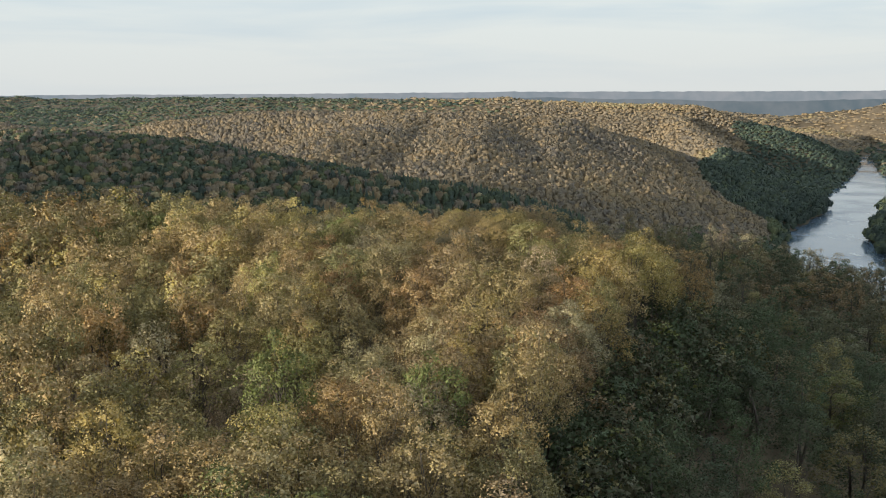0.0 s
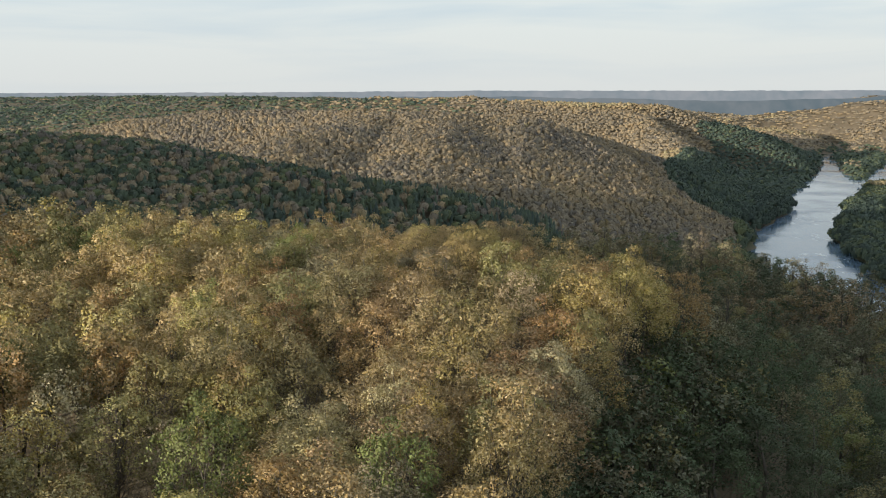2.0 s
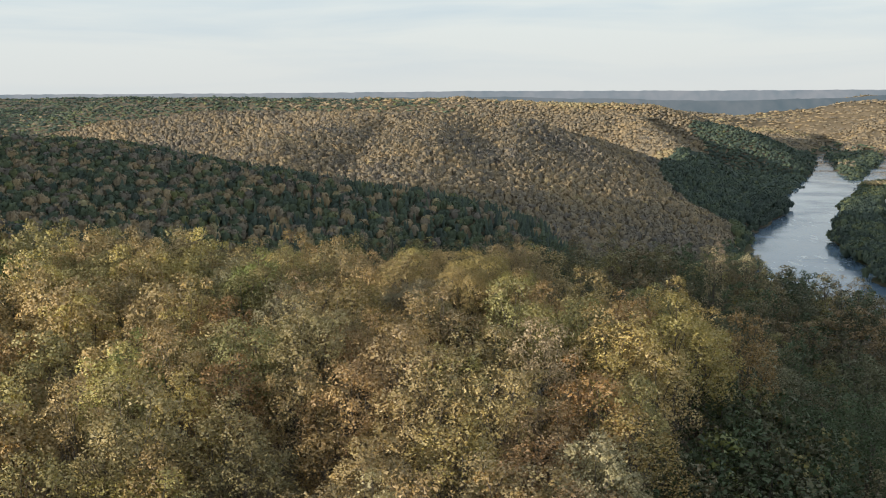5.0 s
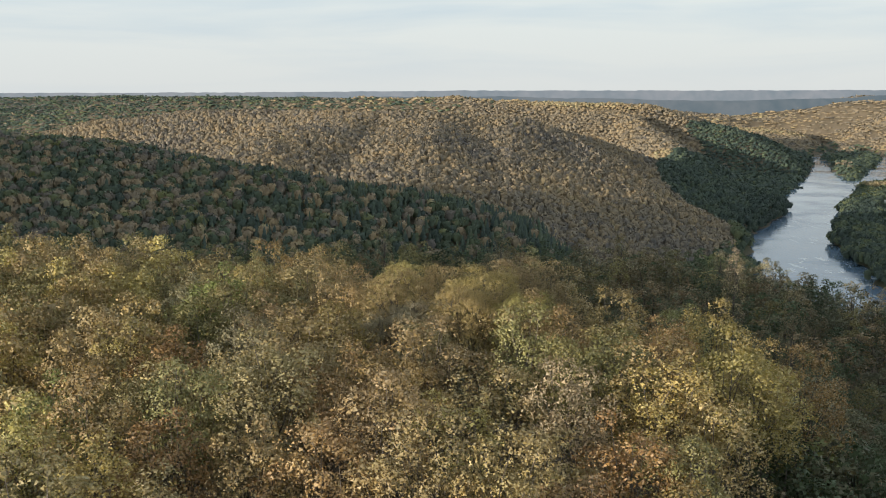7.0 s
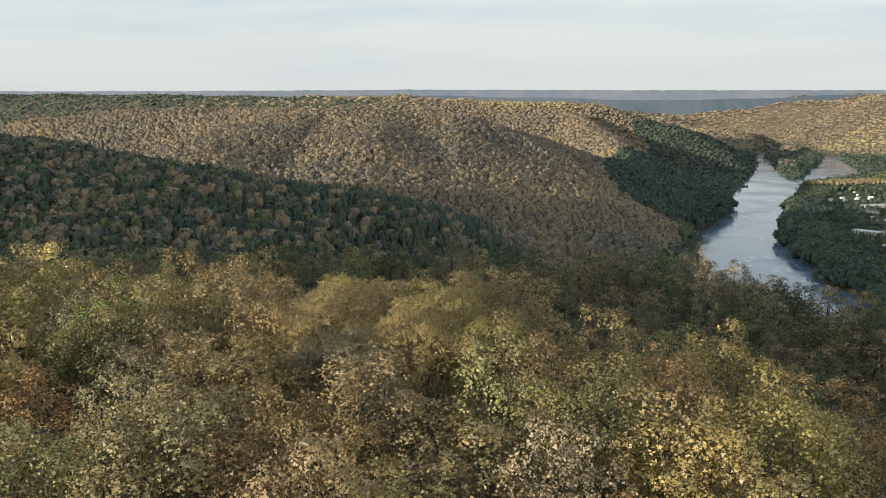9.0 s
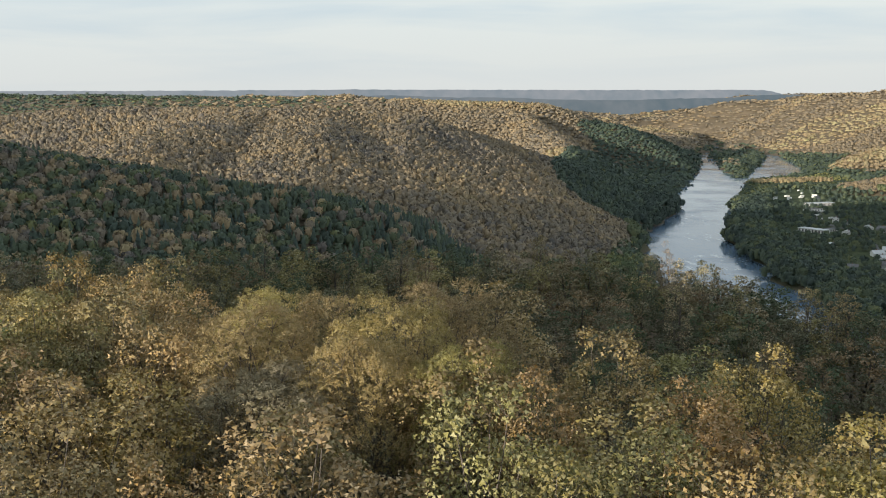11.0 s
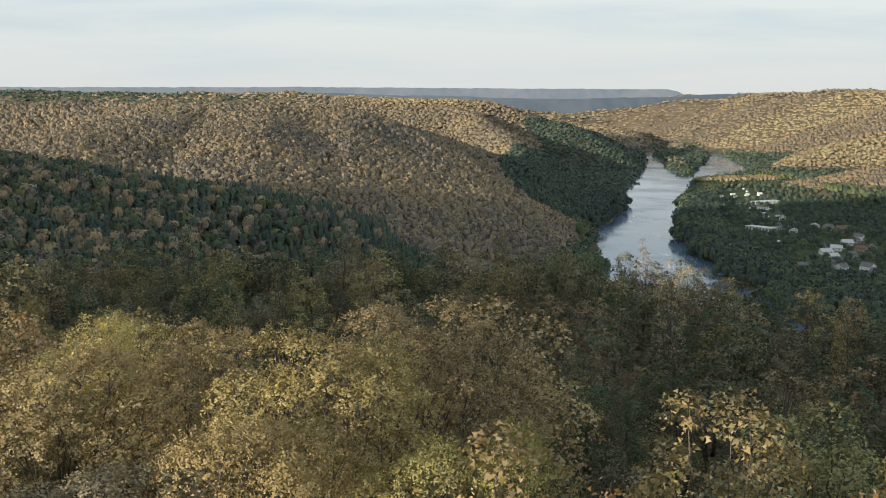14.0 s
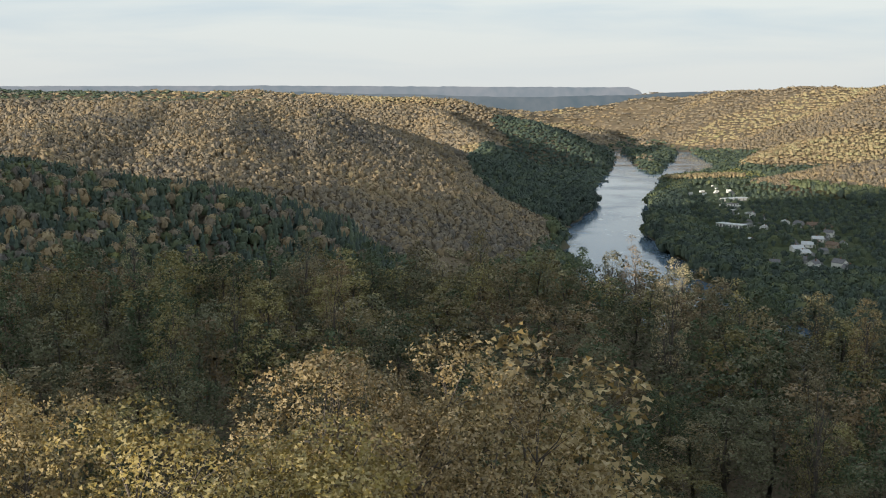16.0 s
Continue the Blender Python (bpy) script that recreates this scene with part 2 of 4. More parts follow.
# crest lines of the hills, two of them added out of view (x, y, ground height), flat half-width, slope
RIDGES = [
    ([(-80, -500, 160), (-40, 0, 162), (-17, 60, 162), (-2, 90, 162.5), (4, 115, 163), (20, 160, 163.5), (20, 184, 165.5)], 10, 0.85),
    ([(12, 176, 164.5), (-18, 188, 165), (-52, 212, 166.5), (-140, 220, 169), (-420, 190, 178)], 26, 0.60),
    ([(-112, 60, 161), (-200, 60, 161), (-600, 0, 165)], 85, 0.40),
    ([(-90, 130, 162), (-30, 160, 164), (0, 175, 164.5)], 24, 0.60),
    # added hill outside the view, raised to throw shade on the bench
    ([(-275, 110, 226), (-310, 170, 234), (-350, 240, 236)], 12, 0.9),
    # added steep hill outside the view, to shade the spruce hill and town
    ([(-400, 340, 290), (-425, 400, 312), (-460, 480, 312), (-485, 560, 295), (-507, 640, 275)], 12, 1.6),
    ([(-330, 350, 148), (-60, 350, 145), (50, 340, 144), (112, 300, 143), (140, 200, 138), (150, 0, 132)], 55, 0.50),
    ([(-520, 900, 120), (-430, 905, 162), (-325, 900, 166), (-195, 880, 156), (-85, 880, 136), (0, 890, 121), (54, 880, 111), (110, 850, 93), (220, 860, 30)], 15, 0.22),
    ([(-1100, 2000, 168), (-600, 1950, 130), (-500, 1950, 148), (-335, 1900, 164), (-137, 1800, 168), (-40, 1680, 164), (70, 1655, 163)], 15, 0.42),
    ([(70, 1655, 163), (150, 1658, 160), (215, 1660, 152), (263, 1652, 131), (319, 1642, 103), (350, 1620, 83), (389, 1584, 61), (414, 1557, 40), (435, 1519, 15), (450, 1480, -4)], 6, 0.50),
    ([(-40, 1660, 161), (-130, 1450, 146), (-200, 1250, 114), (-230, 1110, 72)], 15, 0.30),
    ([(40, 1650, 161), (20, 1450, 136), (0, 1280, 100), (-20, 1130, 62)], 25, 0.30),
    ([(150, 1655, 158), (125, 1400, 103), (120, 1220, 62), (110, 1080, 30)], 25, 0.30),
    ([(263, 1650, 131), (235, 1450, 84), (215, 1250, 44), (200, 1060, 14)], 20, 0.33),
    ([(215, 1560, 114), (255, 1430, 80), (298, 1290, 40), (315, 1180, 8)], 10, 0.60),
    ([(-900, 3700, 186), (-300, 3500, 182), (202, 3300, 176), (450, 3150, 167), (600, 3080, 160), (700, 3050, 156), (780, 2990, 144), (860, 2890, 104)], 30, 0.30),
    ([(560, 3080, 155), (640, 2880, 128), (625, 2450, 80), (565, 2150, 68), (505, 1900, 34)], 8, 0.52),
    ([(-3500, 3800, 200), (-1500, 4600, 180), (-300, 4720, 172), (300, 4800, 150), (900, 4850, 130)], 120, 0.08),
    ([(900, 4900, 130), (1500, 4900, 130), (2200, 4820, 170), (3600, 4500, 205)], 40, 0.30),
    ([(1430, 4540, 60), (1640, 4450, 95), (1790, 4280, 150), (1850, 4050, 166), (1900, 3750, 180), (2060, 3300, 194), (2250, 2700, 202), (2450, 2000, 204), (2700, 1000, 185)], 25, 0.38),
    ([(2200, 2800, 192), (1800, 2640, 122), (1480, 2540, 60), (1270, 2440, 6)], 12, 0.36),
    ([(2100, 3300, 188), (1850, 3180, 100), (1700, 3120, 40)], 10, 0.40),
    ([(1025, 2083, 2), (1188, 1871, 54), (1350, 1760, 100), (1700, 1680, 160), (2400, 1700, 190)], 8, 0.33),
    ([(1000, 900, 60), (1500, 600, 150), (2600, 500, 185)], 30, 0.30),
]
RIVER = [(520, -900, 62), (430, 500, 62), (425, 950, 62), (462, 1200, 60), (552, 1520, 56), (672, 1740, 46), (728, 1870, 44), (822, 2080, 62),
         (968, 2370, 56), (1060, 2620, 34), (1142, 2835, 22), (1282, 3230, 12), (1500, 3620, 12), (1600, 3950, 12), (1480, 4200, 10)]
SIDE_CHANNEL = [(985, 2350, 10), (1120, 2455, 42), (1262, 2680, 62), (1390, 2960, 34), (1500, 3230, 12), (1560, 3600, 10)]


def smooth_max(hs, k):
    m = np.max(hs, 0)
    return m + k * np.log(np.sum(np.exp((hs - m) / k), 0))


def water_gap(x, y):
    """Metres outside the river's bank; negative in the water."""
    wob = 9 * waves(x, y, 160, 5) + 5 * waves(x, y, 60, 6)
    a, wa = along(x, y, RIVER)
    b, wb = along(x, y, SIDE_CHANNEL)
    return np.minimum(a - wa, b - wb) + wob


def ground_z(x, y):
    x, y = np.asarray(x, float), np.asarray(y, float)
    hs = [4 + 2.0 * waves(x, y, 300, 3)]
    for line, flat, slope in RIDGES:
        d, z = along(x, y, line)
        d = d - flat
        hs.append(z - slope * np.where(d > 0, d * d / (d + (4.0 if slope > 0.55 else 14.0)), 0))
    h = smooth_max(np.array(hs), 2.5)
    far = np.clip((y - 300) / 600, 0, 1)
    rough = np.clip(h / 60, 0, 1) * far
    calm = np.where(y < 1900, 0.5, 1.0)
    h = h + rough * calm * (6 * waves(x, y, 420, 11) + 3.5 * waves(x, y, 150, 12))
    # the river has cut a steep bluff into the hills
    gap = water_gap(x, y)
    h = -smooth_max(np.array([-h, -(3 + 0.54 * np.maximum(gap, 0))]), 4.0)
    bank = np.clip((gap + 6) / 24, 0, 1)
    return np.where(gap < 18, -4 + (h + 4) * bank * bank * (3 - 2 * bank), h)


def mesh_from(name, verts, tris, mat, tint=None, smooth=False, normals=None):
    me = bpy.data.meshes.new(name)
    n, k = len(tris), tris.shape[1]
    me.vertices.add(len(verts))
    me.vertices.foreach_set("co", np.ascontiguousarray(verts, np.float32).ravel())
    me.loops.add(n * k)
    me.loops.foreach_set("vertex_index", np.ascontiguousarray(tris, np.int32).ravel())
    me.polygons.add(n)
    me.polygons.foreach_set("loop_start", np.arange(0, n * k, k, dtype=np.int32))
    me.polygons.foreach_set("use_smooth", np.full(n, smooth))
    if tint is not None and np.ndim(tint) == 2:
        rgba = np.concatenate([tint, np.ones((len(tint), 1))], 1)
        me.attributes.new("tint", "FLOAT_COLOR", "POINT").data.foreach_set("color", np.ascontiguousarray(rgba, np.float32).ravel())
    elif tint is not None:
        me.attributes.new("tint", "FLOAT", "POINT").data.foreach_set("value", np.ascontiguousarray(tint, np.float32))
    me.update(calc_edges=True)
    if normals is not None:
        me.attributes.new("custom_normal", "FLOAT_VECTOR", "POINT").data.foreach_set("vector", np.ascontiguousarray(normals, np.float32).ravel())
    me.materials.append(mat)
    return me


def spread(lo, hi, near, far, centre, grow):
    """Grid lines, close together near the centre and wider far off."""
    up, v = [centre], centre
    while v < hi:
        v += min(far, near + abs(v - centre) * grow)
        up.append(v)
    down, v = [], centre
    while v > lo:
        v -= min(far, near + abs(v - centre) * grow)
        down.append(v)
    return np.array(down[::-1] + up)


def build_ground():
    xs, ys = spread(-4200, 4600, 9, 70, 60, 0.022), spread(-1500, 4980, 9, 45, 200, 0.013)
    gx, gy = np.meshgrid(xs, ys)
    v = np.stack([gx, gy, ground_z(gx, gy)], -1).reshape(-1, 3)
    w = len(xs)
    i = (np.arange(len(ys) - 1)[:, None] * w + np.arange(w - 1)).ravel()
    q = np.stack([i, i + 1, i + w + 1, i + w], 1)
    gap = water_gap(v[:, 0], v[:, 1])
    flat = (v[:, 2] < 13) & (v[:, 2] > 0.5) & (gap > 14) & (v[:, 1] > 1000) & (v[:, 1] < 3000)
    ob = new("ground", mesh_from("ground", v, q, LITTER, flat.astype(float), smooth=True))
    tagged(ob, "forest floor of brown leaf litter over rolling hills", "ground", kind="structure")


build_ground()


def build_water():
    bm = bmesh.new()
    vs = [bm.verts.new(p) for p in ((200, -1500, 0), (900, -1500, 0), (1250, 2200, 0), (2300, 4980, 0), (1400, 4980, 0), (900, 3000, 0), (330, 1400, 0))]
    bm.faces.new(vs)
    me = bpy.data.meshes.new("water")
    bm.to_mesh(me)
    bm.free()
    me.materials.append(WATER)
    tagged(new("water", me), "broad pale river with light riffles", "river", kind="structure")


build_water()



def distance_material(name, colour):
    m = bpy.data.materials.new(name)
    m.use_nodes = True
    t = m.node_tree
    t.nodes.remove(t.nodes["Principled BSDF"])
    # air haze over the last hills is put in as a blue-grey glow
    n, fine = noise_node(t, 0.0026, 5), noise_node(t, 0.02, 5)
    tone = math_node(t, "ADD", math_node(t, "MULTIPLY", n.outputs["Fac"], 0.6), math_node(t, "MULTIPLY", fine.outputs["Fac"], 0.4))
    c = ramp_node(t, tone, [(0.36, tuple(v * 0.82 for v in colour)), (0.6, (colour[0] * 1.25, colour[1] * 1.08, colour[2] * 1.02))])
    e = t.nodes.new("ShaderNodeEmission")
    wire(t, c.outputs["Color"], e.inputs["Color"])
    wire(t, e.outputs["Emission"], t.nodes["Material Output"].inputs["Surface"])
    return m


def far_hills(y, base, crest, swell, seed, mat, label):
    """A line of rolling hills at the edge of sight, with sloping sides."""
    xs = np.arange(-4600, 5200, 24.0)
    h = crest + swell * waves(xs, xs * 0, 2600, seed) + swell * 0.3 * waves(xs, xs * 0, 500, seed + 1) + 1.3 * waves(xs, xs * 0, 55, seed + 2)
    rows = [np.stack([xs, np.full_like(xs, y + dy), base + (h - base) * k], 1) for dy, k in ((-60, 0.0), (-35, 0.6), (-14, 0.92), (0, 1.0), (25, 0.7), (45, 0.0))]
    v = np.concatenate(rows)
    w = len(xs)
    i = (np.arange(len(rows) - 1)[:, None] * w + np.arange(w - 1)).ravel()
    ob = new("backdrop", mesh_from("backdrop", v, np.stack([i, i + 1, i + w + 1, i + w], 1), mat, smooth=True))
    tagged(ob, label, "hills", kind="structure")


far_hills(4890, 20, 200, 3, 90, distance_material("pale_haze_glow", (0.215, 0.255, 0.275)), "hills at the edge of sight, glowing pale blue for haze")
far_hills(4740, 20, 178, 16, 95, distance_material("blue_haze_glow", (0.135, 0.17, 0.185)), "wooded hills far off, glowing blue for haze")

# ---- trees: templates ----
rng = np.random.RandomState(7)


def unit(v):
    return v / (np.linalg.norm(v, axis=-1, keepdims=True) + 1e-9)


def tube(path, radii, sides, rs):
    """A tapered tube through the points of a path: vertices and triangles."""
    path = np.array(path, float)
    ring = np.arange(sides) / sides * 6.2832
    verts = []
    for k, p in enumerate(path):
        d = unit(path[min(k + 1, len(path) - 1)] - path[max(k - 1, 0)])
        a = unit(np.cross(d, (0.31, 0.95, 0.11)))
        b = np.cross(d, a)
        verts.append(p + radii[k] * (np.cos(ring)[:, None] * a + np.sin(ring)[:, None] * b))
    tris = []
    for k in range(len(path) - 1):
        for s in range(sides):
            a, b = k * sides + s, k * sides + (s + 1) % sides
            tris += [(a, b, b + sides), (a, b + sides, a + sides)]
    return np.concatenate(verts), np.array(tris)


def join(parts):
    vs, fs, n = [], [], 0
    for v, f in parts:
        vs.append(v), fs.append(f + n)
        n += len(v)
    return np.concatenate(vs), np.concatenate(fs)


def leaves(centres, outward, size, rs):
    """Loose leaf sprays, one small triangle at each centre."""
    n = len(centres)
    normal = unit(outward + rs.normal(0, 0.5, (n, 3)))
    a = unit(np.cross(normal, rs.normal(0, 1, (n, 3))))
    b = np.cross(normal, a)
    s = size * rs.uniform(0.6, 1.35, (n, 1))
    v = np.stack([centres + a * s * 0.55, centres - a * s * 0.35 + b * s * 0.42, centres - a * s * 0.35 - b * s * 0.42], 1).reshape(-1, 3)
    return v, np.arange(n * 3).reshape(-1, 3)


def crown_tree(seed, height, radius, boughs, puffs, each, leaf, twigs, inner=10, low=-0.35, deep=0.34, spire=0.0):
    """A broadleaf tree: (trunk and limbs) and (crown, with its normals). Boughs make the domes of the crown: dense inner sprays, and puffs of young leaves on the outside."""
    rs = np.random.RandomState(seed)
    lean = rs.normal(0, 0.5, 2)
    steps = np.linspace(0, 1, 6)
    line = np.stack([lean[0] * steps + 0.25 * np.sin(steps * 5 + seed), lean[1] * steps + 0.25 * np.cos(steps * 4 + seed), height * 0.7 * steps - 0.6], 1)
    wood_parts = [tube(line, 0.26 * (1.15 - 0.85 * steps) * height / 20, 6, rs)]
    k = np.arange(boughs)
    z = 1 - (1 - low) * (k + rs.uniform(0, 1, boughs)) / boughs
    a = k * 2.39996 + rs.uniform(0, 1.0, boughs)
    flat = np.sqrt(np.maximum(0, 1 - z * z)) ** 0.85
    out = np.stack([np.cos(a) * flat, np.sin(a) * flat, z], 1)
    semi = np.array([radius, radius, height * deep])
    cen = np.array([0, 0, height * (1 - deep) - 0.9]) + out * semi * rs.uniform(0.58, 0.95, (boughs, 1))
    if spire:
        cen[:, :2] *= 1 - spire * np.clip((cen[:, 2:] / height - 0.4) / 0.6, 0, 1)
    vs, fs, ns, n = [], [], [], 0
    for turn, (c, d) in enumerate(zip(cen, out)):
        rb = radius * rs.uniform(0.26, 0.44)
        base = np.clip((c[2] / height - 0.3) / 0.6 + rs.uniform(-0.12, 0.08), 0.35, 0.98) * 5
        p0 = line[int(base)] + (line[min(int(base) + 1, 5)] - line[int(base)]) * (base % 1)
        u = np.linspace(0, 1, 4)[:, None]
        mid = p0 * (1 - u) + c * u + np.array([0, 0, -0.14 * np.linalg.norm(c - p0)]) * np.sin(u * 3.14) + rs.normal(0, 0.3, (4, 3)) * np.sin(u * 3.14)
        if twigs or turn % 4 == 0:
            wood_parts.append(tube(mid, np.linspace(0.065, 0.02, 4) * height / 20, 3, rs))
        if inner:
            o = unit(rs.normal(0, 1, (inner, 3)) + d * 0.4)
            v, f = leaves(c + o * rb * rs.uniform(0.15, 0.6, (inner, 1)), o, leaf * (1.25 if each > 5 else 1.6), rs)
            vs.append(v), fs.append(f + n), ns.append(np.repeat(unit(o + d * 0.4), 3, 0))
            n += len(v)
        m = int(puffs * rs.uniform(0.65, 1.3))
        o = unit(rs.normal(0, 1, (m, 3)) + d * 0.7 + (0, 0, 0.55))
        tip = c + o * rb * rs.uniform(0.72, 1.12, (m, 1)) * (1.0, 1.0, 1.1)
        for e in tip[:twigs]:
            wood_parts.append(tube([c - d * 0.2, (c + e) / 2 + rs.normal(0, 0.07, 3), e], [0.022, 0.014, 0.006], 3, rs))
        at = np.repeat(tip, each, 0) + rs.normal(0, leaf * (0.95 if each > 5 else 0.75 if each > 1 else 0.2), (m * each, 3))
        face = unit(np.repeat(o, each, 0) + rs.normal(0, 0.6, (m * each, 3)))
        v, f = leaves(at, face, leaf, rs)
        vs.append(v), fs.append(f + n), ns.append(np.repeat(unit(face * 0.4 + np.repeat(o, each, 0) * 0.6 + d * 0.25), 3, 0))
        n += len(v)
    return join(wood_parts), (np.concatenate(vs), np.concatenate(fs), np.concatenate(ns))


def whole_tree(parts):
    """Trunk and crown as one: vertices, triangles, normals and the number of the trunk's vertices."""
    (tv, tf), (cv, cf, cn) = parts
    out = unit(tv - np.concatenate([np.zeros((len(tv), 2)), tv[:, 2:]], 1))
    return (*join([(tv, tf), (cv, cf)]), np.concatenate([out, cn]), len(tv))


def dome_template(seed, sides, rings, sprays, size):
    """One distant crown: an uneven leafy dome with loose sprays round it; 1 wide and 1 high, foot at 0."""
    rs = np.random.RandomState(seed)
    shape = [(0.24, 0.84), (0.38, 0.62), (0.28, 0.34)][:rings]
    a = np.arange(sides) / sides * 6.2832
    v = [(rs.uniform(-0.06, 0.06), rs.uniform(-0.06, 0.06), rs.uniform(0.88, 0.95))]
    for k, (r, h) in enumerate(shape):
        rr, hh, aa = r * rs.uniform(0.72, 1.22, sides), h + rs.uniform(-0.07, 0.07, sides), a + k * 3.1416 / sides
        v += list(zip(rr * np.cos(aa), rr * np.sin(aa), hh))
    f = [(0, 1 + s, 1 + (s + 1) % sides) for s in range(sides)]
    for k in range(rings - 1):
        i, j = 1 + k * sides, 1 + (k + 1) * sides
        for s in range(sides):
            s2 = (s + 1) % sides
            f += [(i + s, j + s, i + s2), (i + s2, j + s, j + s2)]
    parts = [(np.array(v), np.array(f))]
    z = 1 - 1.2 * (np.arange(sprays) + rs.uniform(0, 1, sprays)) / sprays
    b = np.arange(sprays) * 2.39996 + rs.uniform(0, 0.9, sprays)
    r = np.sqrt(np.maximum(0, 1 - z * z))
    o = np.stack([np.cos(b) * r, np.sin(b) * r, z], 1)
    parts.append(leaves(o * rs.uniform(0.85, 1.12, (sprays, 1)) * (0.45, 0.45, 0.30) + (0, 0, 0.68), o + (0, 0, 0.2), size, rs))
    return join(parts)


def conifer_template(seed, tiers, sides):
    """A spruce of ragged tiers, 1 wide and 1 high."""
    rs = np.random.RandomState(seed)
    parts = []
    for k in range(tiers):
        z0, z1 = 0.12 + 0.8 * k / tiers, min(1.0, 0.12 + 0.8 * (k + 1.7) / tiers)
        r = 0.5 * (1 - k / tiers) ** 0.8
        a = np.arange(sides) / sides * 6.2832 + rs.uniform(0, 6)
        rr = r * rs.uniform(0.6, 1.15, sides)
        ring = np.stack([np.cos(a) * rr, np.sin(a) * rr, z0 + rs.uniform(-0.03, 0.03, sides)], 1)
        v = np.concatenate([ring, [(0, 0, z1)]])
        parts.append((v, np.array([(s, (s + 1) % sides, sides) for s in range(sides)])))
    return join(parts)


def scatter(x0, x1, y0, y1, gap, seed):
    """Uneven places about gap metres apart in a stretch of the plan."""
    rs = np.random.RandomState(seed)
    gx, gy = np.meshgrid(np.arange(x0, x1, gap), np.arange(y0, y1, gap * 0.9))
    gx = gx + (np.arange(gx.shape[0])[:, None] % 2) * gap * 0.5
    p = np.stack([gx.ravel(), gy.ravel()], 1)
    return p + rs.uniform(-0.36, 0.36, p.shape) * gap


def soft_normals(v, f, soft):
    """Normals of leaf sprays, drawn towards the rounding of the whole crown."""
    flat = np.zeros_like(v)
    face = unit(np.cross(v[f[:, 1]] - v[f[:, 0]], v[f[:, 2]] - v[f[:, 0]]))
    for k in range(3):
        np.add.at(flat, f[:, k], face)
    size = np.abs(v).max(0)
    round_out = unit((v - np.array([0, 0, size[2] * 0.45])) / size + (0, 0, 0.25))
    return unit(unit(flat) * (1 - soft) + round_out * soft)


def planted(templates, p, z, width, height, rs, soft):
    """All trees of one wood as one set of vertices and triangles, with the tree of each vertex, whether it is of a trunk, and the normals."""
    pick = rs.randint(0, len(templates), len(p))
    vs, fs, ns, who, stem, n = [], [], [], [], [], 0
    for k, (tv, tf, *more) in enumerate(templates):
        ids = np.where(pick == k)[0]
        if not len(ids):
            continue
        tn, stems = more if more else (soft_normals(tv, tf, soft), 0)
        a = rs.uniform(0, 6.2832, len(ids))
        c, s = np.cos(a)[:, None], np.sin(a)[:, None]
        w = width[ids, None]
        v = np.stack([(tv[:, 0] * c - tv[:, 1] * s) * w + p[ids, :1], (tv[:, 0] * s + tv[:, 1] * c) * w + p[ids, 1:],
                      tv[:, 2] * height[ids, None] + z[ids, None]], -1)
        f = tf[None] + (np.arange(len(ids)) * len(tv))[:, None, None] + n
        vn = np.stack([tn[:, 0] * c - tn[:, 1] * s, tn[:, 0] * s + tn[:, 1] * c, np.broadcast_to(tn[:, 2], (len(ids), len(tn)))], -1)
        ns.append(vn.reshape(-1, 3))
        vs.append(v.reshape(-1, 3)), fs.append(f.reshape(-1, 3)), who.append(np.repeat(ids, len(tv)))
        stem.append(np.tile(np.arange(len(tv)) < stems, len(ids)))
        n += v.shape[0] * v.shape[1]
    return np.concatenate(vs), np.concatenate(fs), np.concatenate(who), np.concatenate(stem), np.concatenate(ns)


def wood(name, label, templates, p, width, height, tint, mat, seed, sink=0.0, soft=0.72):
    """A wood as one object; tint is a place on the leaf colours for each tree, or its own colour."""
    rs = np.random.RandomState(seed)
    z = ground_z(p[:, 0], p[:, 1]) - sink
    v, f, who, stem, vn = planted(templates, p, z, width, height, rs, soft)
    each = tint[who]
    if np.ndim(tint) == 2:
        each[stem] = (0.12, 0.105, 0.09)
    ob = new(name, mesh_from(name, v, f, mat, each, True, vn))
    return tagged(ob, label, "forest", kind="stuff")


# ---- the near wood: trees of their own ----
def on_plateau(p):
    return ground_z(p[:, 0], p[:, 1]) > 158.5


# leaf colours of spring, each with the words for it
HUES = {"yellow": ((0.455, 0.376, 0.133), "bright yellow-green"), "gold": ((0.416, 0.312, 0.138), "golden tan"), "tan": ((0.385, 0.300, 0.145), "tan"),
        "orange": ((0.390, 0.262, 0.112), "orange-tan"), "olive": ((0.283, 0.250, 0.106), "olive"), "green": ((0.203, 0.220, 0.074), "fresh green"),
        "grey": ((0.295, 0.255, 0.155), "grey-brown"), "pale": ((0.470, 0.400, 0.225), "pale cream"), "brown": ((0.250, 0.208, 0.115), "brown"),
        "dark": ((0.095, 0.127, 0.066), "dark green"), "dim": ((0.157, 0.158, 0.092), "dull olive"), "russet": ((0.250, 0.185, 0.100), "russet")}
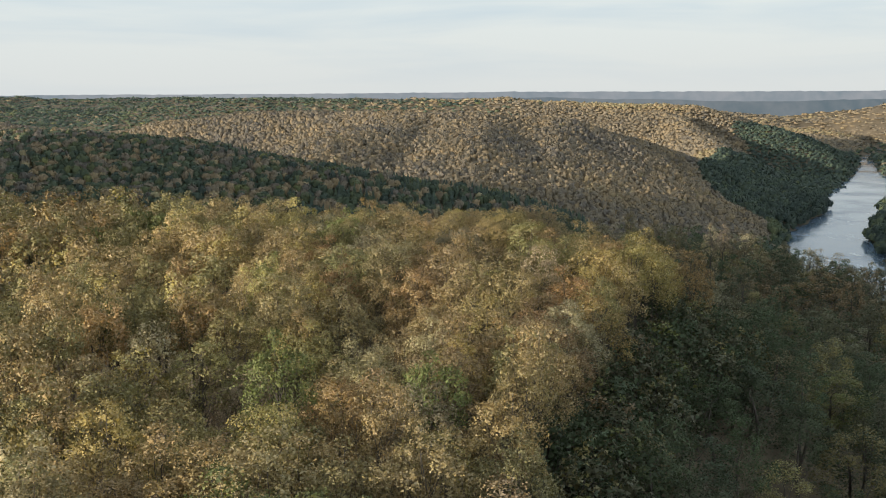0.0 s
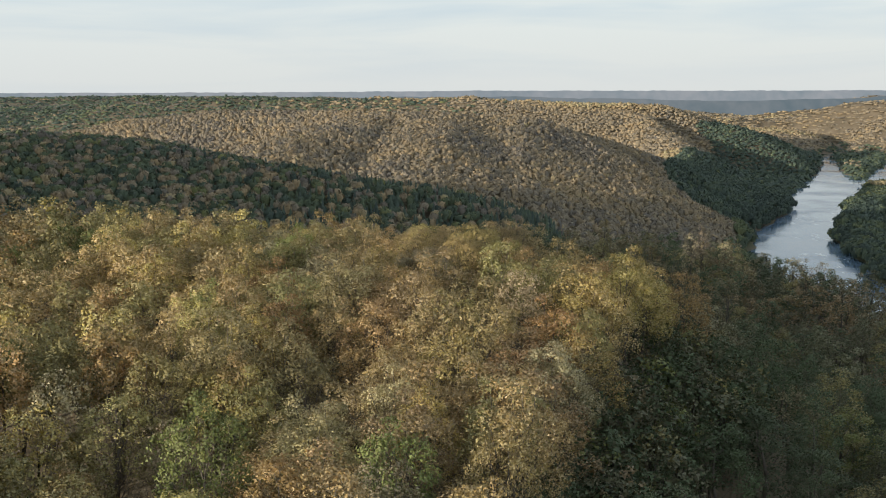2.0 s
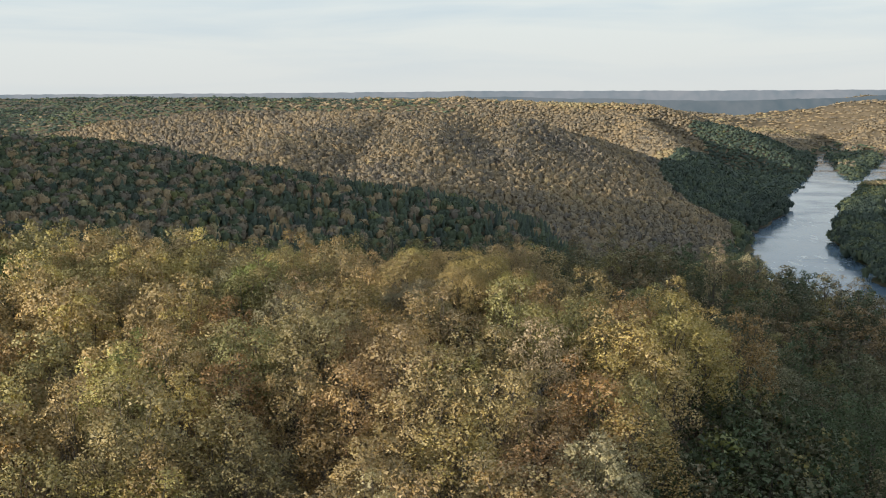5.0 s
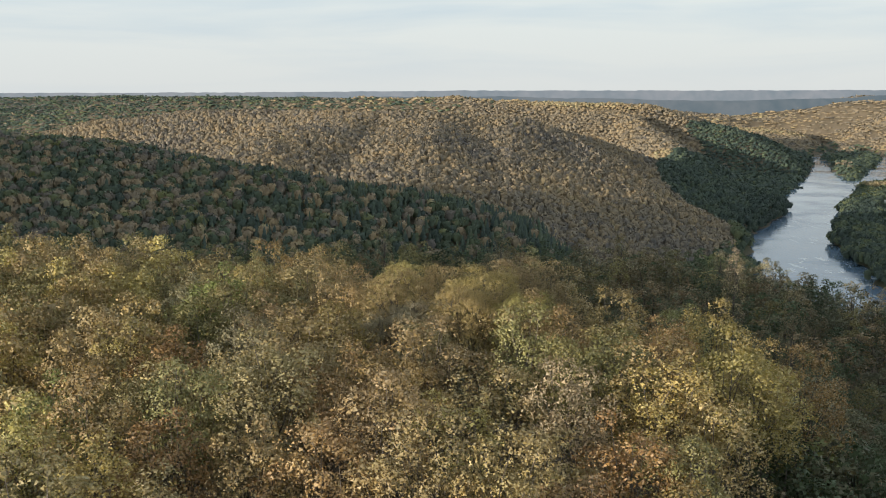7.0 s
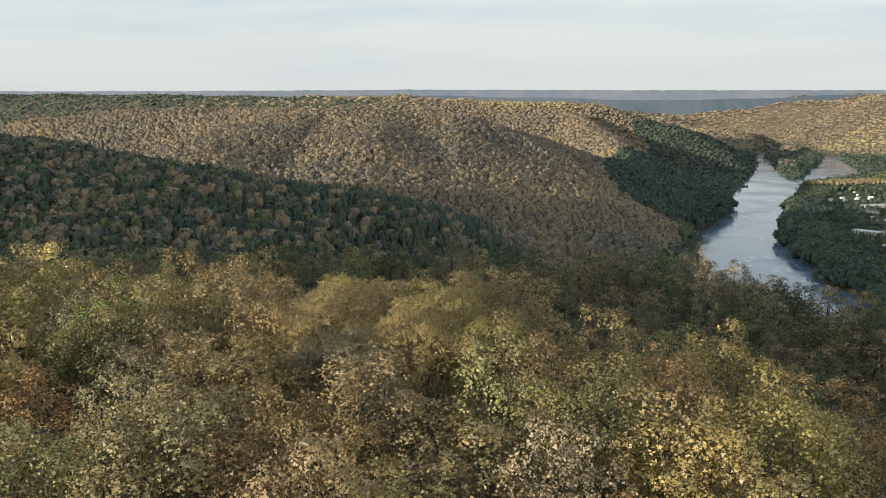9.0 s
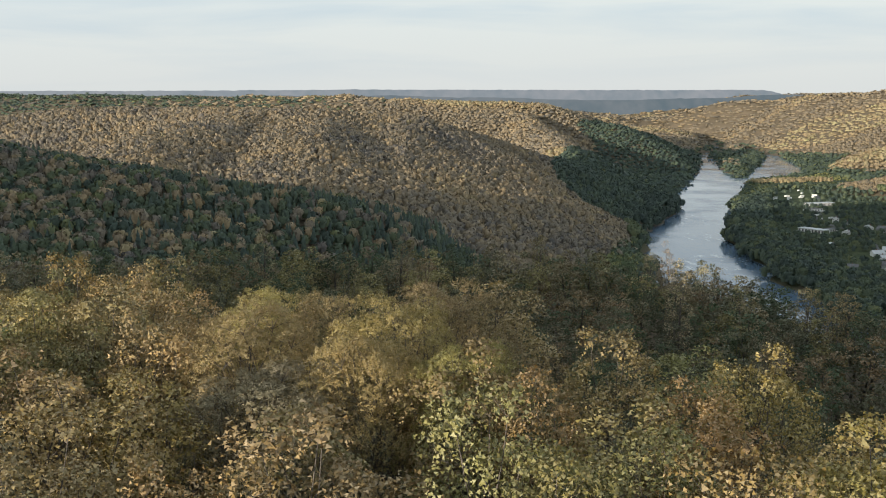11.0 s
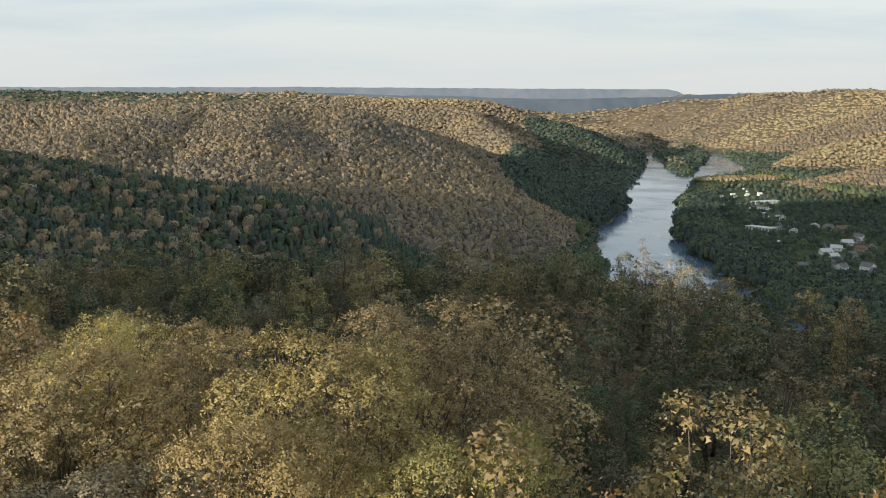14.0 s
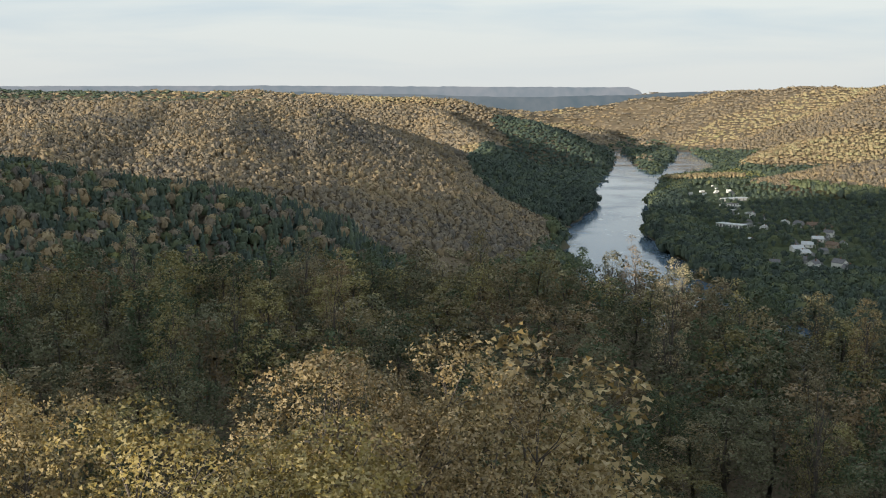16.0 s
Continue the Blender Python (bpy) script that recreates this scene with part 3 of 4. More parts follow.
# trees that stand out of the wood: hue, x, y, height of the top, width
MARKED = [("yellow", 12.0, 188.6, 187.6, 1.05), ("gold", 6.8, 195.0, 186.6, 0.95), ("yellow", 2.6, 197.5, 186.6, 0.95), ("tan", 16.6, 194.5, 187.2, 1.05),
          ("tan", 21.0, 199.0, 185.6, 1.1), ("gold", 24.9, 183.0, 185.4, 0.95), ("yellow", 35.4, 182.4, 184.0, 0.9), ("orange", 29.2, 178.4, 183.8, 0.9),
          ("gold", 18.6, 174.2, 185.2, 0.75), ("yellow", -3.0, 178.6, 185.0, 0.95), ("tan", 2.4, 206.4, 184.8, 1.0), ("pale", 15.6, 154.4, 185.2, 0.85),
          ("yellow", 5.8, 154.0, 183.2, 1.0), ("yellow", 35.4, 170.6, 182.6, 0.9), ("orange", 41.0, 171.6, 181.8, 0.95)]
MARKED += [("yellow", -35.4, 214.4, 183.8, 1.0), ("gold", -26.6, 194.4, 183.8, 1.1), ("olive", 35.0, 193.4, 181.8, 1.0), ("gold", -7.0, 225.4, 185.0, 1.1),
           ("gold", -6.4, 175.4, 186.2, 1.2), ("orange", -14.2, 148.6, 184.0, 0.95), ("green", -16.6, 107.0, 183.4, 0.95), ("orange", 27.4, 169.6, 183.2, 1.0),
           ("gold", 10.8, 110.2, 183.6, 0.9), ("yellow", -18.0, 144.8, 183.4, 1.0), ("yellow", -35.8, 148.6, 184.0, 0.95), ("tan", 0.4, 110.6, 182.0, 1.0),
           ("yellow", -29.4, 92.4, 181.2, 1.0), ("orange", -17.8, 170.6, 184.6, 1.0), ("grey", -1.4, 97.0, 180.6, 1.0)]
N_TREES, N_BENCH = 190, 90


def apart(p, others, gap):
    """Those of p that stand at least gap metres from all others."""
    d = np.hypot(p[:, None, 0] - others[None, :, 0], p[:, None, 1] - others[None, :, 1])
    return p[d.min(1) > gap]


def passing(x, y):
    """About how near the camera's line passes to a tree of the ridge while it is still ahead and below."""
    ahead = np.interp(y, [60, 100, 150, 185, 192, 270], [66, 62, 52, 26, 24, 95])
    return np.maximum(ahead, np.abs(x - np.interp(y, [60, 190], [0, 12])) / 0.45)


def near_hue(rs):
    return str(rs.choice(["gold", "tan", "olive", "grey", "orange", "yellow", "green", "pale", "brown"], p=[0.31, 0.16, 0.28, 0.03, 0.05, 0.11, 0.04, 0.02, 0.00]))


def near_places():
    p = scatter(-150, 62, 38, 270, 6.7, 21)
    p = p[(p[:, 0] > -0.45 * p[:, 1] - 8) & on_plateau(p)]
    # none where the camera flies low
    p = p[~((np.abs(p[:, 0] - 10) < 5) & (np.abs(p[:, 1] - 174) < 7))]
    # the wood ends in a tall shaded wall along the rim
    rim = np.interp(p[:, 1], [60, 87, 103, 114, 127, 138, 159, 177, 190, 196, 208, 222, 236], [4, 7, 10, 14, 19, 26, 34, 36, 28, 26, 25, 17, 60])
    p = p[(p[:, 0] < rim) & ~((p[:, 1] > 186) & (p[:, 0] > 13)) & ~((p[:, 1] > 200) & (p[:, 0] > 3)) & ~((p[:, 1] > 211) & (p[:, 0] > -4))]
    p = apart(p, np.array([(x, y) for _, x, y, _, _ in MARKED]), 5.2)
    return p[np.argsort(passing(p[:, 0], p[:, 1]))]


near_p = near_places()
FINE = [crown_tree(100 + k, 20.4, 3.9, 44, 104, 15, 0.078, 6, 52) for k in range(5)]
MIDDLE = [crown_tree(150 + k, 20.0, 3.6, 28, 62, 4, 0.19, 2, 12) for k in range(6)]
PLAIN = [crown_tree(200 + k, 20.0, 3.6, 24, 110, 1, 0.28, 0, 12) for k in range(6)]
LOOSE = [crown_tree(230 + k, 20.0, 3.6, 20, 48, 1, 0.42, 0, 7) for k in range(6)]


def tree_thing(parts, group):
    """A tree with its trunk and crown, without place, colour or label."""
    trunk, crown = parts
    root = new("tree")
    root.empty_display_size = 0.5
    for name, me in (("trunk", mesh_from("trunk", *trunk, BARK, smooth=True)), ("crown", mesh_from("crown", crown[0], crown[1], LEAF, None, True, crown[2]))):
        new(name, me).parent = root
    return tagged(root, "", "tree", group)


def plant(store, key, parts, group, m, hue, rs, words):
    """One tree of a kind, a copy where that kind already stands, in its own shade of a hue."""
    if key in store:
        ob = copy_thing(store[key], m)
    else:
        ob = store[key] = tree_thing(parts, group)
    ob.matrix_basis = m
    colour, said = HUES[hue]
    k = rs.uniform(0.75, 1.2)
    for child in ob.children:
        if child.name.startswith("crown"):
            child.color = (*(min(0.6, c * k * rs.uniform(0.94, 1.06)) for c in colour), 1.0)
    tagged(ob, words.format(said))


def build_near_trees():
    rs = np.random.RandomState(31)
    store = {}
    spots = [(x, y, hue, top, wide) for hue, x, y, top, wide in MARKED]
    for x, y in near_p[:N_TREES - len(MARKED)]:
        spots.append((x, y, near_hue(rs), 0, rs.uniform(0.82, 1.2)))
    for n, (x, y, hue, top, wide) in enumerate(spots):
        level = 0 if passing(x, y) < 30 and y > 180 else 1 if passing(x, y) < 95 else 2
        temps = (FINE, MIDDLE, PLAIN)[level]
        kind = int(rs.randint(0, len(temps)))
        z = float(ground_z(np.array([x]), np.array([y]))[0])
        tall = (top - z + 0.7) / 20.0 if top else rs.uniform(0.84, 1.03) + (0.04 if y > 150 else 0)
        m = pose(x, y, z, 0, 0, rs.uniform(0, 360)) @ Matrix.Diagonal((wide * 1.12, wide * 1.12, tall, 1))
        plant(store, (level, kind), temps[kind], "trees of the near ridge", m, hue, rs, "broadleaf tree in {} spring leaf on the ridge")


build_near_trees()
rest = near_p[N_TREES - len(MARKED):]
rs = np.random.RandomState(41)


def hue_rows(names, rs):
    return np.array([HUES[h][0] for h in names]) * rs.uniform(0.7, 1.25, (len(names), 1))


for some, temps in ((passing(rest[:, 0], rest[:, 1]) < 150, PLAIN), (passing(rest[:, 0], rest[:, 1]) >= 150, LOOSE)):
    q = rest[some]
    wood("ridge_wood", "dense spring wood in tan and yellow-green leaf on the ridge", [whole_tree(t) for t in temps], q, rs.uniform(0.85, 1.2, len(q)),
         rs.uniform(0.86, 1.06, len(q)), hue_rows([near_hue(rs) for _ in q], rs), FOREST_NEAR, 42)

# ---- the shaded bench and ravine below the ridge ----
# slender trees that rise over the wood: x, y, hue
TALL = [(0, 396, "pale"), (34, 378, "grey"), (18, 330, "olive"), (80, 312, "pale"), (98, 378, "grey"), (100, 372, "grey"), (103, 355, "pale"), (98, 325, "olive"),
        (116, 330, "gold"), (124, 328, "gold"), (67, 370, "olive"), (78, 270, "grey"), (33, 330, "tan"), (9, 303, "olive"), (-24, 360, "tan"), (113, 312, "gold"), (119, 290, "tan")]


def bench_places():
    p = scatter(-330, 330, 50, 428, 8.2, 51)
    p = p[(p[:, 0] > -0.43 * p[:, 1] - 6) & (p[:, 0] < np.maximum(0.43 * p[:, 1], 0.73 * p[:, 1] - 98) + 10) & ~on_plateau(p) & (ground_z(p[:, 0], p[:, 1]) > 112)]
    p = p[~((p[:, 0] < -45) & (p[:, 1] < 235))]
    # low understorey, added to fill the dark gap on the slope under the rim
    q = scatter(-4, 66, 50, 193, 2.9, 55)
    cut = np.interp(q[:, 1], [60, 87, 103, 114, 127, 138, 159, 177, 193], [4, 7, 10, 14, 19, 26, 34, 41, 60])
    q = q[(q[:, 0] > cut - 3.0) & on_plateau(q)]
    return apart(p, np.array([(x, y) for x, y, _ in TALL]), 4.0), q


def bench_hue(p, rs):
    """The ravine under the rim is greener than the bench beyond it; dark hues there also paint in its shade."""
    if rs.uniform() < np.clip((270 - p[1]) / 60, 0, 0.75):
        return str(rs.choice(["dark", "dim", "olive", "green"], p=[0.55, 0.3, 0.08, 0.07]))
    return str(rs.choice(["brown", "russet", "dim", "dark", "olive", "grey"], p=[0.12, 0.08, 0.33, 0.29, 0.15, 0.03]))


bench_p, slope_p = bench_places()
# nearest first to the stretch of the ravine that the camera passes
bench_p = bench_p[np.argsort(along(bench_p[:, 0], bench_p[:, 1], [(30, 120, 0), (44, 215, 0), (30, 260, 0)])[0])]
ROUND = [crown_tree(400 + k, 17.0, 3.4, 24, 160, 1, 0.21, 0, 12, -0.85, 0.42, 0.35 * (k % 3 == 2)) for k in range(6)]
ROUND_MID = [whole_tree(crown_tree(410 + k, 17.0, 3.4, 18, 64, 1, 0.36, 0, 6, -0.8, 0.42, 0.35 * (k % 3 == 2))) for k in range(6)]
SLENDER = [crown_tree(440 + k, 21.0, 2.6, 26, 28, 4, 0.17, 2, 4, -0.9, 0.40, 0.3) for k in range(3)]


def build_bench_trees():
    rs = np.random.RandomState(33)
    store = {}
    for n, (x, y) in enumerate(bench_p[:N_BENCH]):
        z, kind, w = float(ground_z(np.array([x]), np.array([y]))[0]), int(rs.randint(0, 6)), rs.uniform(1.0, 1.7)
        m = pose(x, y, z - 0.3, 0, 0, rs.uniform(0, 360)) @ Matrix.Diagonal((w, w, rs.uniform(0.6, 1.1), 1))
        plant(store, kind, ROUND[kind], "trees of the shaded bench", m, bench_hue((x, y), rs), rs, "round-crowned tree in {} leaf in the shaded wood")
    for x, y, hue in TALL:
        z, kind = float(ground_z(np.array([x]), np.array([y]))[0]), int(rs.randint(0, 3))
        m = pose(x, y, z - 0.3, 0, 0, rs.uniform(0, 360)) @ Matrix.Diagonal((1.1, 1.1, rs.uniform(1.12, 1.3) if x < 90 else rs.uniform(0.92, 1.06), 1))
        plant(store, 10 + kind, SLENDER[kind], "tall trees of the bench", m, hue, rs, "slender tree in sparse {} leaf above the shaded wood")


build_bench_trees()


rs = np.random.RandomState(52)
ROUND_FAR = [whole_tree(crown_tree(420 + k, 17.0, 3.5, 12, 24, 1, 0.5, 0, 3, -0.6, 0.42, 0.35 * (k % 3 == 2))) for k in range(6)]
for some, temps in ((bench_p[N_BENCH:240], [whole_tree(t) for t in ROUND]), (bench_p[240:800], ROUND_MID), (bench_p[800:], ROUND_FAR)):
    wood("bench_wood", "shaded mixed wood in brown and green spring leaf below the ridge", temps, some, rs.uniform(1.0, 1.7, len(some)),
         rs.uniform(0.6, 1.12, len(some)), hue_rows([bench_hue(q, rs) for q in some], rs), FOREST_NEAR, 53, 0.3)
# added filler trees; their dark hues put shade on the bare slope
wood("filler_wood", "added understorey, mostly dark for the shaded slope under the rim", ROUND_FAR, slope_p, rs.uniform(0.7, 1.1, len(slope_p)),
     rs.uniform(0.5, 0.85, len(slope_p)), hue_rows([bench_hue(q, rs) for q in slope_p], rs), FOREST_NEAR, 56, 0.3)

# ---- hills beyond ----
def in_view_fan(p):
    return (p[:, 0] > -0.52 * p[:, 1] - 40) & (p[:, 0] < 0.80 * (p[:, 1] - 60) + 60)


FULL_CROWNS = [dome_template(480 + k, 5, 3, 44, 0.23) for k in range(8)]
CROWNS = [dome_template(500 + k, 5, 3, 11, 0.32) for k in range(10)]
CROWNS_FAR = [dome_template(520 + k, 4, 2, 3, 0.45) for k in range(8)]
SPRUCE = [conifer_template(540 + k, 4, 7) for k in range(5)]
CLEAR = [(735, 1490, 40), (915, 1815, 45), (820, 1585, 30), (828, 1490, 34), (812, 1380, 28), (765, 1335, 32), (710, 1275, 40), (672, 1150, 42),
         (770, 1300, 24), (618, 1186, 14), (629, 1308, 12), (693, 1368, 14), (900, 1930, 60), (960, 1960, 50), (985, 2060, 45), (850, 1715, 42), (825, 1640, 28)]


def open_ground(p):
    town = np.zeros(len(p), bool)
    for x, y, r in CLEAR:
        town |= np.hypot(p[:, 0] - x, p[:, 1] - y) < r
    return town


def in_town(p):
    """The open flat of the town, between the tall trees on the bank and the foot of the hill."""
    gap = water_gap(p[:, 0], p[:, 1])
    return (p[:, 0] > 540) & (p[:, 0] < 1075) & (p[:, 1] > 1090) & (p[:, 1] < 2120) & (gap > 62) & (p[:, 0] > 0.32 * p[:, 1]) & (ground_z(p[:, 0], p[:, 1]) < 14)


def on_bluff(p):
    """The steep bluff over the river's left bank; its shade is put into dark tree tints."""
    mid = np.interp(p[:, 1], [y for _, y, _ in RIVER], [x for x, _, _ in RIVER])
    wide = np.interp(p[:, 1], [1400, 1520, 1700, 1900], [60, 110, 250, 330])
    return (p[:, 0] < mid) & (p[:, 1] > 1400) & (p[:, 1] < 3300) & (p[:, 0] > mid - wide + 30 * waves(p[:, 0], p[:, 1], 300, 88))


def on_spit(p):
    """The low grassy tongue between the two channels, without tall trees."""
    return (p[:, 0] > 950) & (p[:, 0] < 1260) & (p[:, 1] > 2265) & (p[:, 1] < 2500) & (p[:, 1] < 2300 + 0.5 * (p[:, 0] - 950)) & (p[:, 1] > 2240)


def dry(p):
    return water_gap(p[:, 0], p[:, 1]) > 2


def hill_woods():
    rs = np.random.RandomState(61)
    # spruce and broadleaf hill
    p = scatter(-560, 420, 600, 1010, 6.6, 62)
    p = p[in_view_fan(p) & dry(p) & ~((p[:, 0] > 170) & (p[:, 1] < 800)) & (p[:, 1] > 640)]
    mixed = 0.6 * waves(p[:, 0], p[:, 1], 160, 63) + 0.008 * (p[:, 0] + 40) + rs.normal(0, 0.8, len(p))
    spruce = (mixed > 0.35) & (p[:, 0] > -220)
    q = p[spruce]
    wood("spruce_wood", "dark green conifers on the shaded hill", SPRUCE, q, rs.uniform(5, 8, len(q)), rs.uniform(9, 14, len(q)),
         rs.uniform(0.86, 1.0, len(q)), FOREST_FAR, 64)
    q = p[~spruce]
    wood("hill_wood", "mixed brown and olive spring wood on the hill", FULL_CROWNS, q, rs.uniform(6.5, 9.5, len(q)), rs.uniform(8.5, 12, len(q)),
         np.clip(np.where(rs.uniform(0, 1, len(q)) < 0.6, rs.normal(0.87, 0.05, len(q)), rs.normal(0.16, 0.1, len(q))), 0.03, 0.97), FOREST_FAR, 65)
    # the broad lit hill and the valley sides
    p = scatter(-1000, 1500, 1010, 2150, 8.2, 66)
    p = p[in_view_fan(p) & dry(p) & ~in_town(p)]
    p = p[~((p[:, 1] < 1190) & (p[:, 0] < -60)) & ~((p[:, 1] < 1180) & (p[:, 0] > 240) & (p[:, 0] < 0.42 * p[:, 1]))]
    p = p[~((p[:, 1] > 1840) & (p[:, 0] < 330) & (p[:, 0] > -230)) & ~((p[:, 1] > 2010) & (p[:, 0] < 330))]
    z = ground_z(p[:, 0], p[:, 1])
    lowland = np.clip((18 - z) / 8, 0, 1)
    low = rs.uniform(0, 1, len(p)) < lowland
    tint = np.clip(np.where(low, rs.normal(0.87, 0.06, len(p)), rs.normal(0.16, 0.06, len(p))), 0.02, 0.97)
    tint += 0.06 * waves(p[:, 0], p[:, 1], 260, 67)
    # shade of the bluff, put into its trees as dark blue-green tints
    tint = np.where(on_bluff(p), np.clip(rs.normal(0.93, 0.04, len(p)), 0.7, 0.99), tint)
    bank = (p[:, 0] > 430) & (p[:, 1] < 1900) & (z < 20)
    q = p[~bank]
    wood("broad_hill_wood", "tan and brown budding hardwood forest over the broad hill", CROWNS, q, rs.uniform(8.8, 13.0, len(q)), rs.uniform(12, 15, len(q)),
         tint[~bank], FOREST_FAR, 68, 4.5, 0.85)
    q = p[bank]
    wood("river_bank_wood", "dark green broadleaf wood on the river banks", FULL_CROWNS, q, rs.uniform(10, 14, len(q)), rs.uniform(13, 19, len(q)),
         np.clip(tint[bank] + 0.04, 0.82, 0.98), FOREST_FAR, 79)
    # the near right bank, upstream of the town
    p = scatter(470, 1000, 620, 1010, 9.5, 89)
    p = p[in_view_fan(p) & dry(p)]
    wood("river_bank_wood", "dark green broadleaf wood on the near river bank", FULL_CROWNS, p, rs.uniform(10, 14, len(p)), rs.uniform(13, 18, len(p)),
         np.clip(rs.normal(0.90, 0.05, len(p)), 0.8, 0.98), FOREST_FAR, 91)
    # shrubs on the grassy tongue, and the row of orange maples beside it
    p = scatter(950, 1260, 2240, 2500, 9.0, 84)
    p = p[on_spit(p) & dry(p)]
    wood("shrub_thicket", "low green shrubs on the tongue of land", FULL_CROWNS, p, rs.uniform(4, 8, len(p)), rs.uniform(2, 4, len(p)),
         rs.uniform(0.66, 0.86, len(p)), FOREST_FAR, 85)
    p = scatter(985, 1150, 2205, 2240, 8.0, 86)
    wood("maple_row", "row of orange budding maples by the water", FULL_CROWNS, p, rs.uniform(8, 12, len(p)), rs.uniform(11, 15, len(p)),
         rs.uniform(0.28, 0.4, len(p)), FOREST_FAR, 87)
    # low garden trees between the houses
    p = scatter(540, 1080, 1090, 2120, 13.5, 81)
    p = p[in_town(p) & ~open_ground(p)]
    wood("garden_wood", "low dark garden trees between the houses", FULL_CROWNS, p, rs.uniform(6, 11, len(p)), rs.uniform(6, 12, len(p)),
         np.clip(rs.normal(0.91, 0.05, len(p)), 0.8, 0.99), FOREST_FAR, 82)
    # far ridges, thinner the farther they lie
    for y0, y1, gap, w0, w1, low, seed in ((2150, 3150, 12.0, 13, 20, 8, 69), (3150, 4000, 18.0, 20, 30, 10.5, 73), (4000, 4960, 27.0, 28, 40, 11, 75)):
        p = scatter(-2400, 3700, y0, y1, gap, seed)
        p = p[in_view_fan(p) & dry(p) & ~on_spit(p) & ~((p[:, 1] < 3000) & (p[:, 0] < 0.13 * p[:, 1])) & ~((p[:, 1] > 3650) & (p[:, 1] < 4350) & (p[:, 0] < 0.2 * p[:, 1]) & (p[:, 0] > -0.2 * p[:, 1]))]
        z = ground_z(p[:, 0], p[:, 1])
        lowland = np.clip((18 - z) / 8, 0, 1)
        # haze on the left ridges is put in by moving their tint towards grey
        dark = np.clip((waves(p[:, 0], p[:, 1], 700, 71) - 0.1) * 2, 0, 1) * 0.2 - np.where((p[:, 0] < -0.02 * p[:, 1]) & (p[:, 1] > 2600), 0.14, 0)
        # low flats are green; dark green on the left ridges paints in their shade
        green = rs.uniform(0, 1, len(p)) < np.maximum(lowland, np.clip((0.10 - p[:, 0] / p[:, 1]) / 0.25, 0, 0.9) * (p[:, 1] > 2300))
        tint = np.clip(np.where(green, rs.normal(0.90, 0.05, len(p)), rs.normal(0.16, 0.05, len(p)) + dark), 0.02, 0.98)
        # the same dark tints carry the bluff's shade farther up the river
        tint = np.where(on_bluff(p), np.clip(rs.normal(0.93, 0.04, len(p)), 0.7, 0.99), tint)
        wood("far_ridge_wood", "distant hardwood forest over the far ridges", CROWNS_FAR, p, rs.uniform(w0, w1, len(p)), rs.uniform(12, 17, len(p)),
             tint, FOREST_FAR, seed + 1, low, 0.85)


hill_woods()


# ---- the small town on the flat by the river ----
def part(name, bm, mat, parent, label=""):
    me = bpy.data.meshes.new(name)
    bm.to_mesh(me)
    bm.free()
    me.materials.append(mat)
    ob = new(name, me)
    ob.parent = parent
    if label:
        ob["label"] = label
    return ob


def box(x0, x1, y0, y1, z0, z1, bevel=0.0):
    bm = bmesh.new()
    bmesh.ops.create_cube(bm, size=1.0)
    bmesh.ops.transform(bm, matrix=Matrix.Translation(((x0 + x1) / 2, (y0 + y1) / 2, (z0 + z1) / 2)) @ Matrix.Diagonal((x1 - x0, y1 - y0, z1 - z0, 1)), verts=bm.verts)
    if bevel:
        bmesh.ops.bevel(bm, geom=bm.edges[:], offset=bevel, segments=1, affect="EDGES")
    return bm


def prism(outline, y0, y1):
    """A solid with the given outline in x and z, drawn out along y."""
    bm = bmesh.new()
    a = [bm.verts.new((x, y0, z)) for x, z in outline]
    b = [bm.verts.new((x, y1, z)) for x, z in outline]
    bm.faces.new(a)
    bm.faces.new(b[::-1])
    for k in range(len(a)):
        n = (k + 1) % len(a)
        bm.faces.new((a[n], a[k], b[k], b[n]))
    bmesh.ops.recalc_face_normals(bm, faces=bm.faces[:])
    return bm


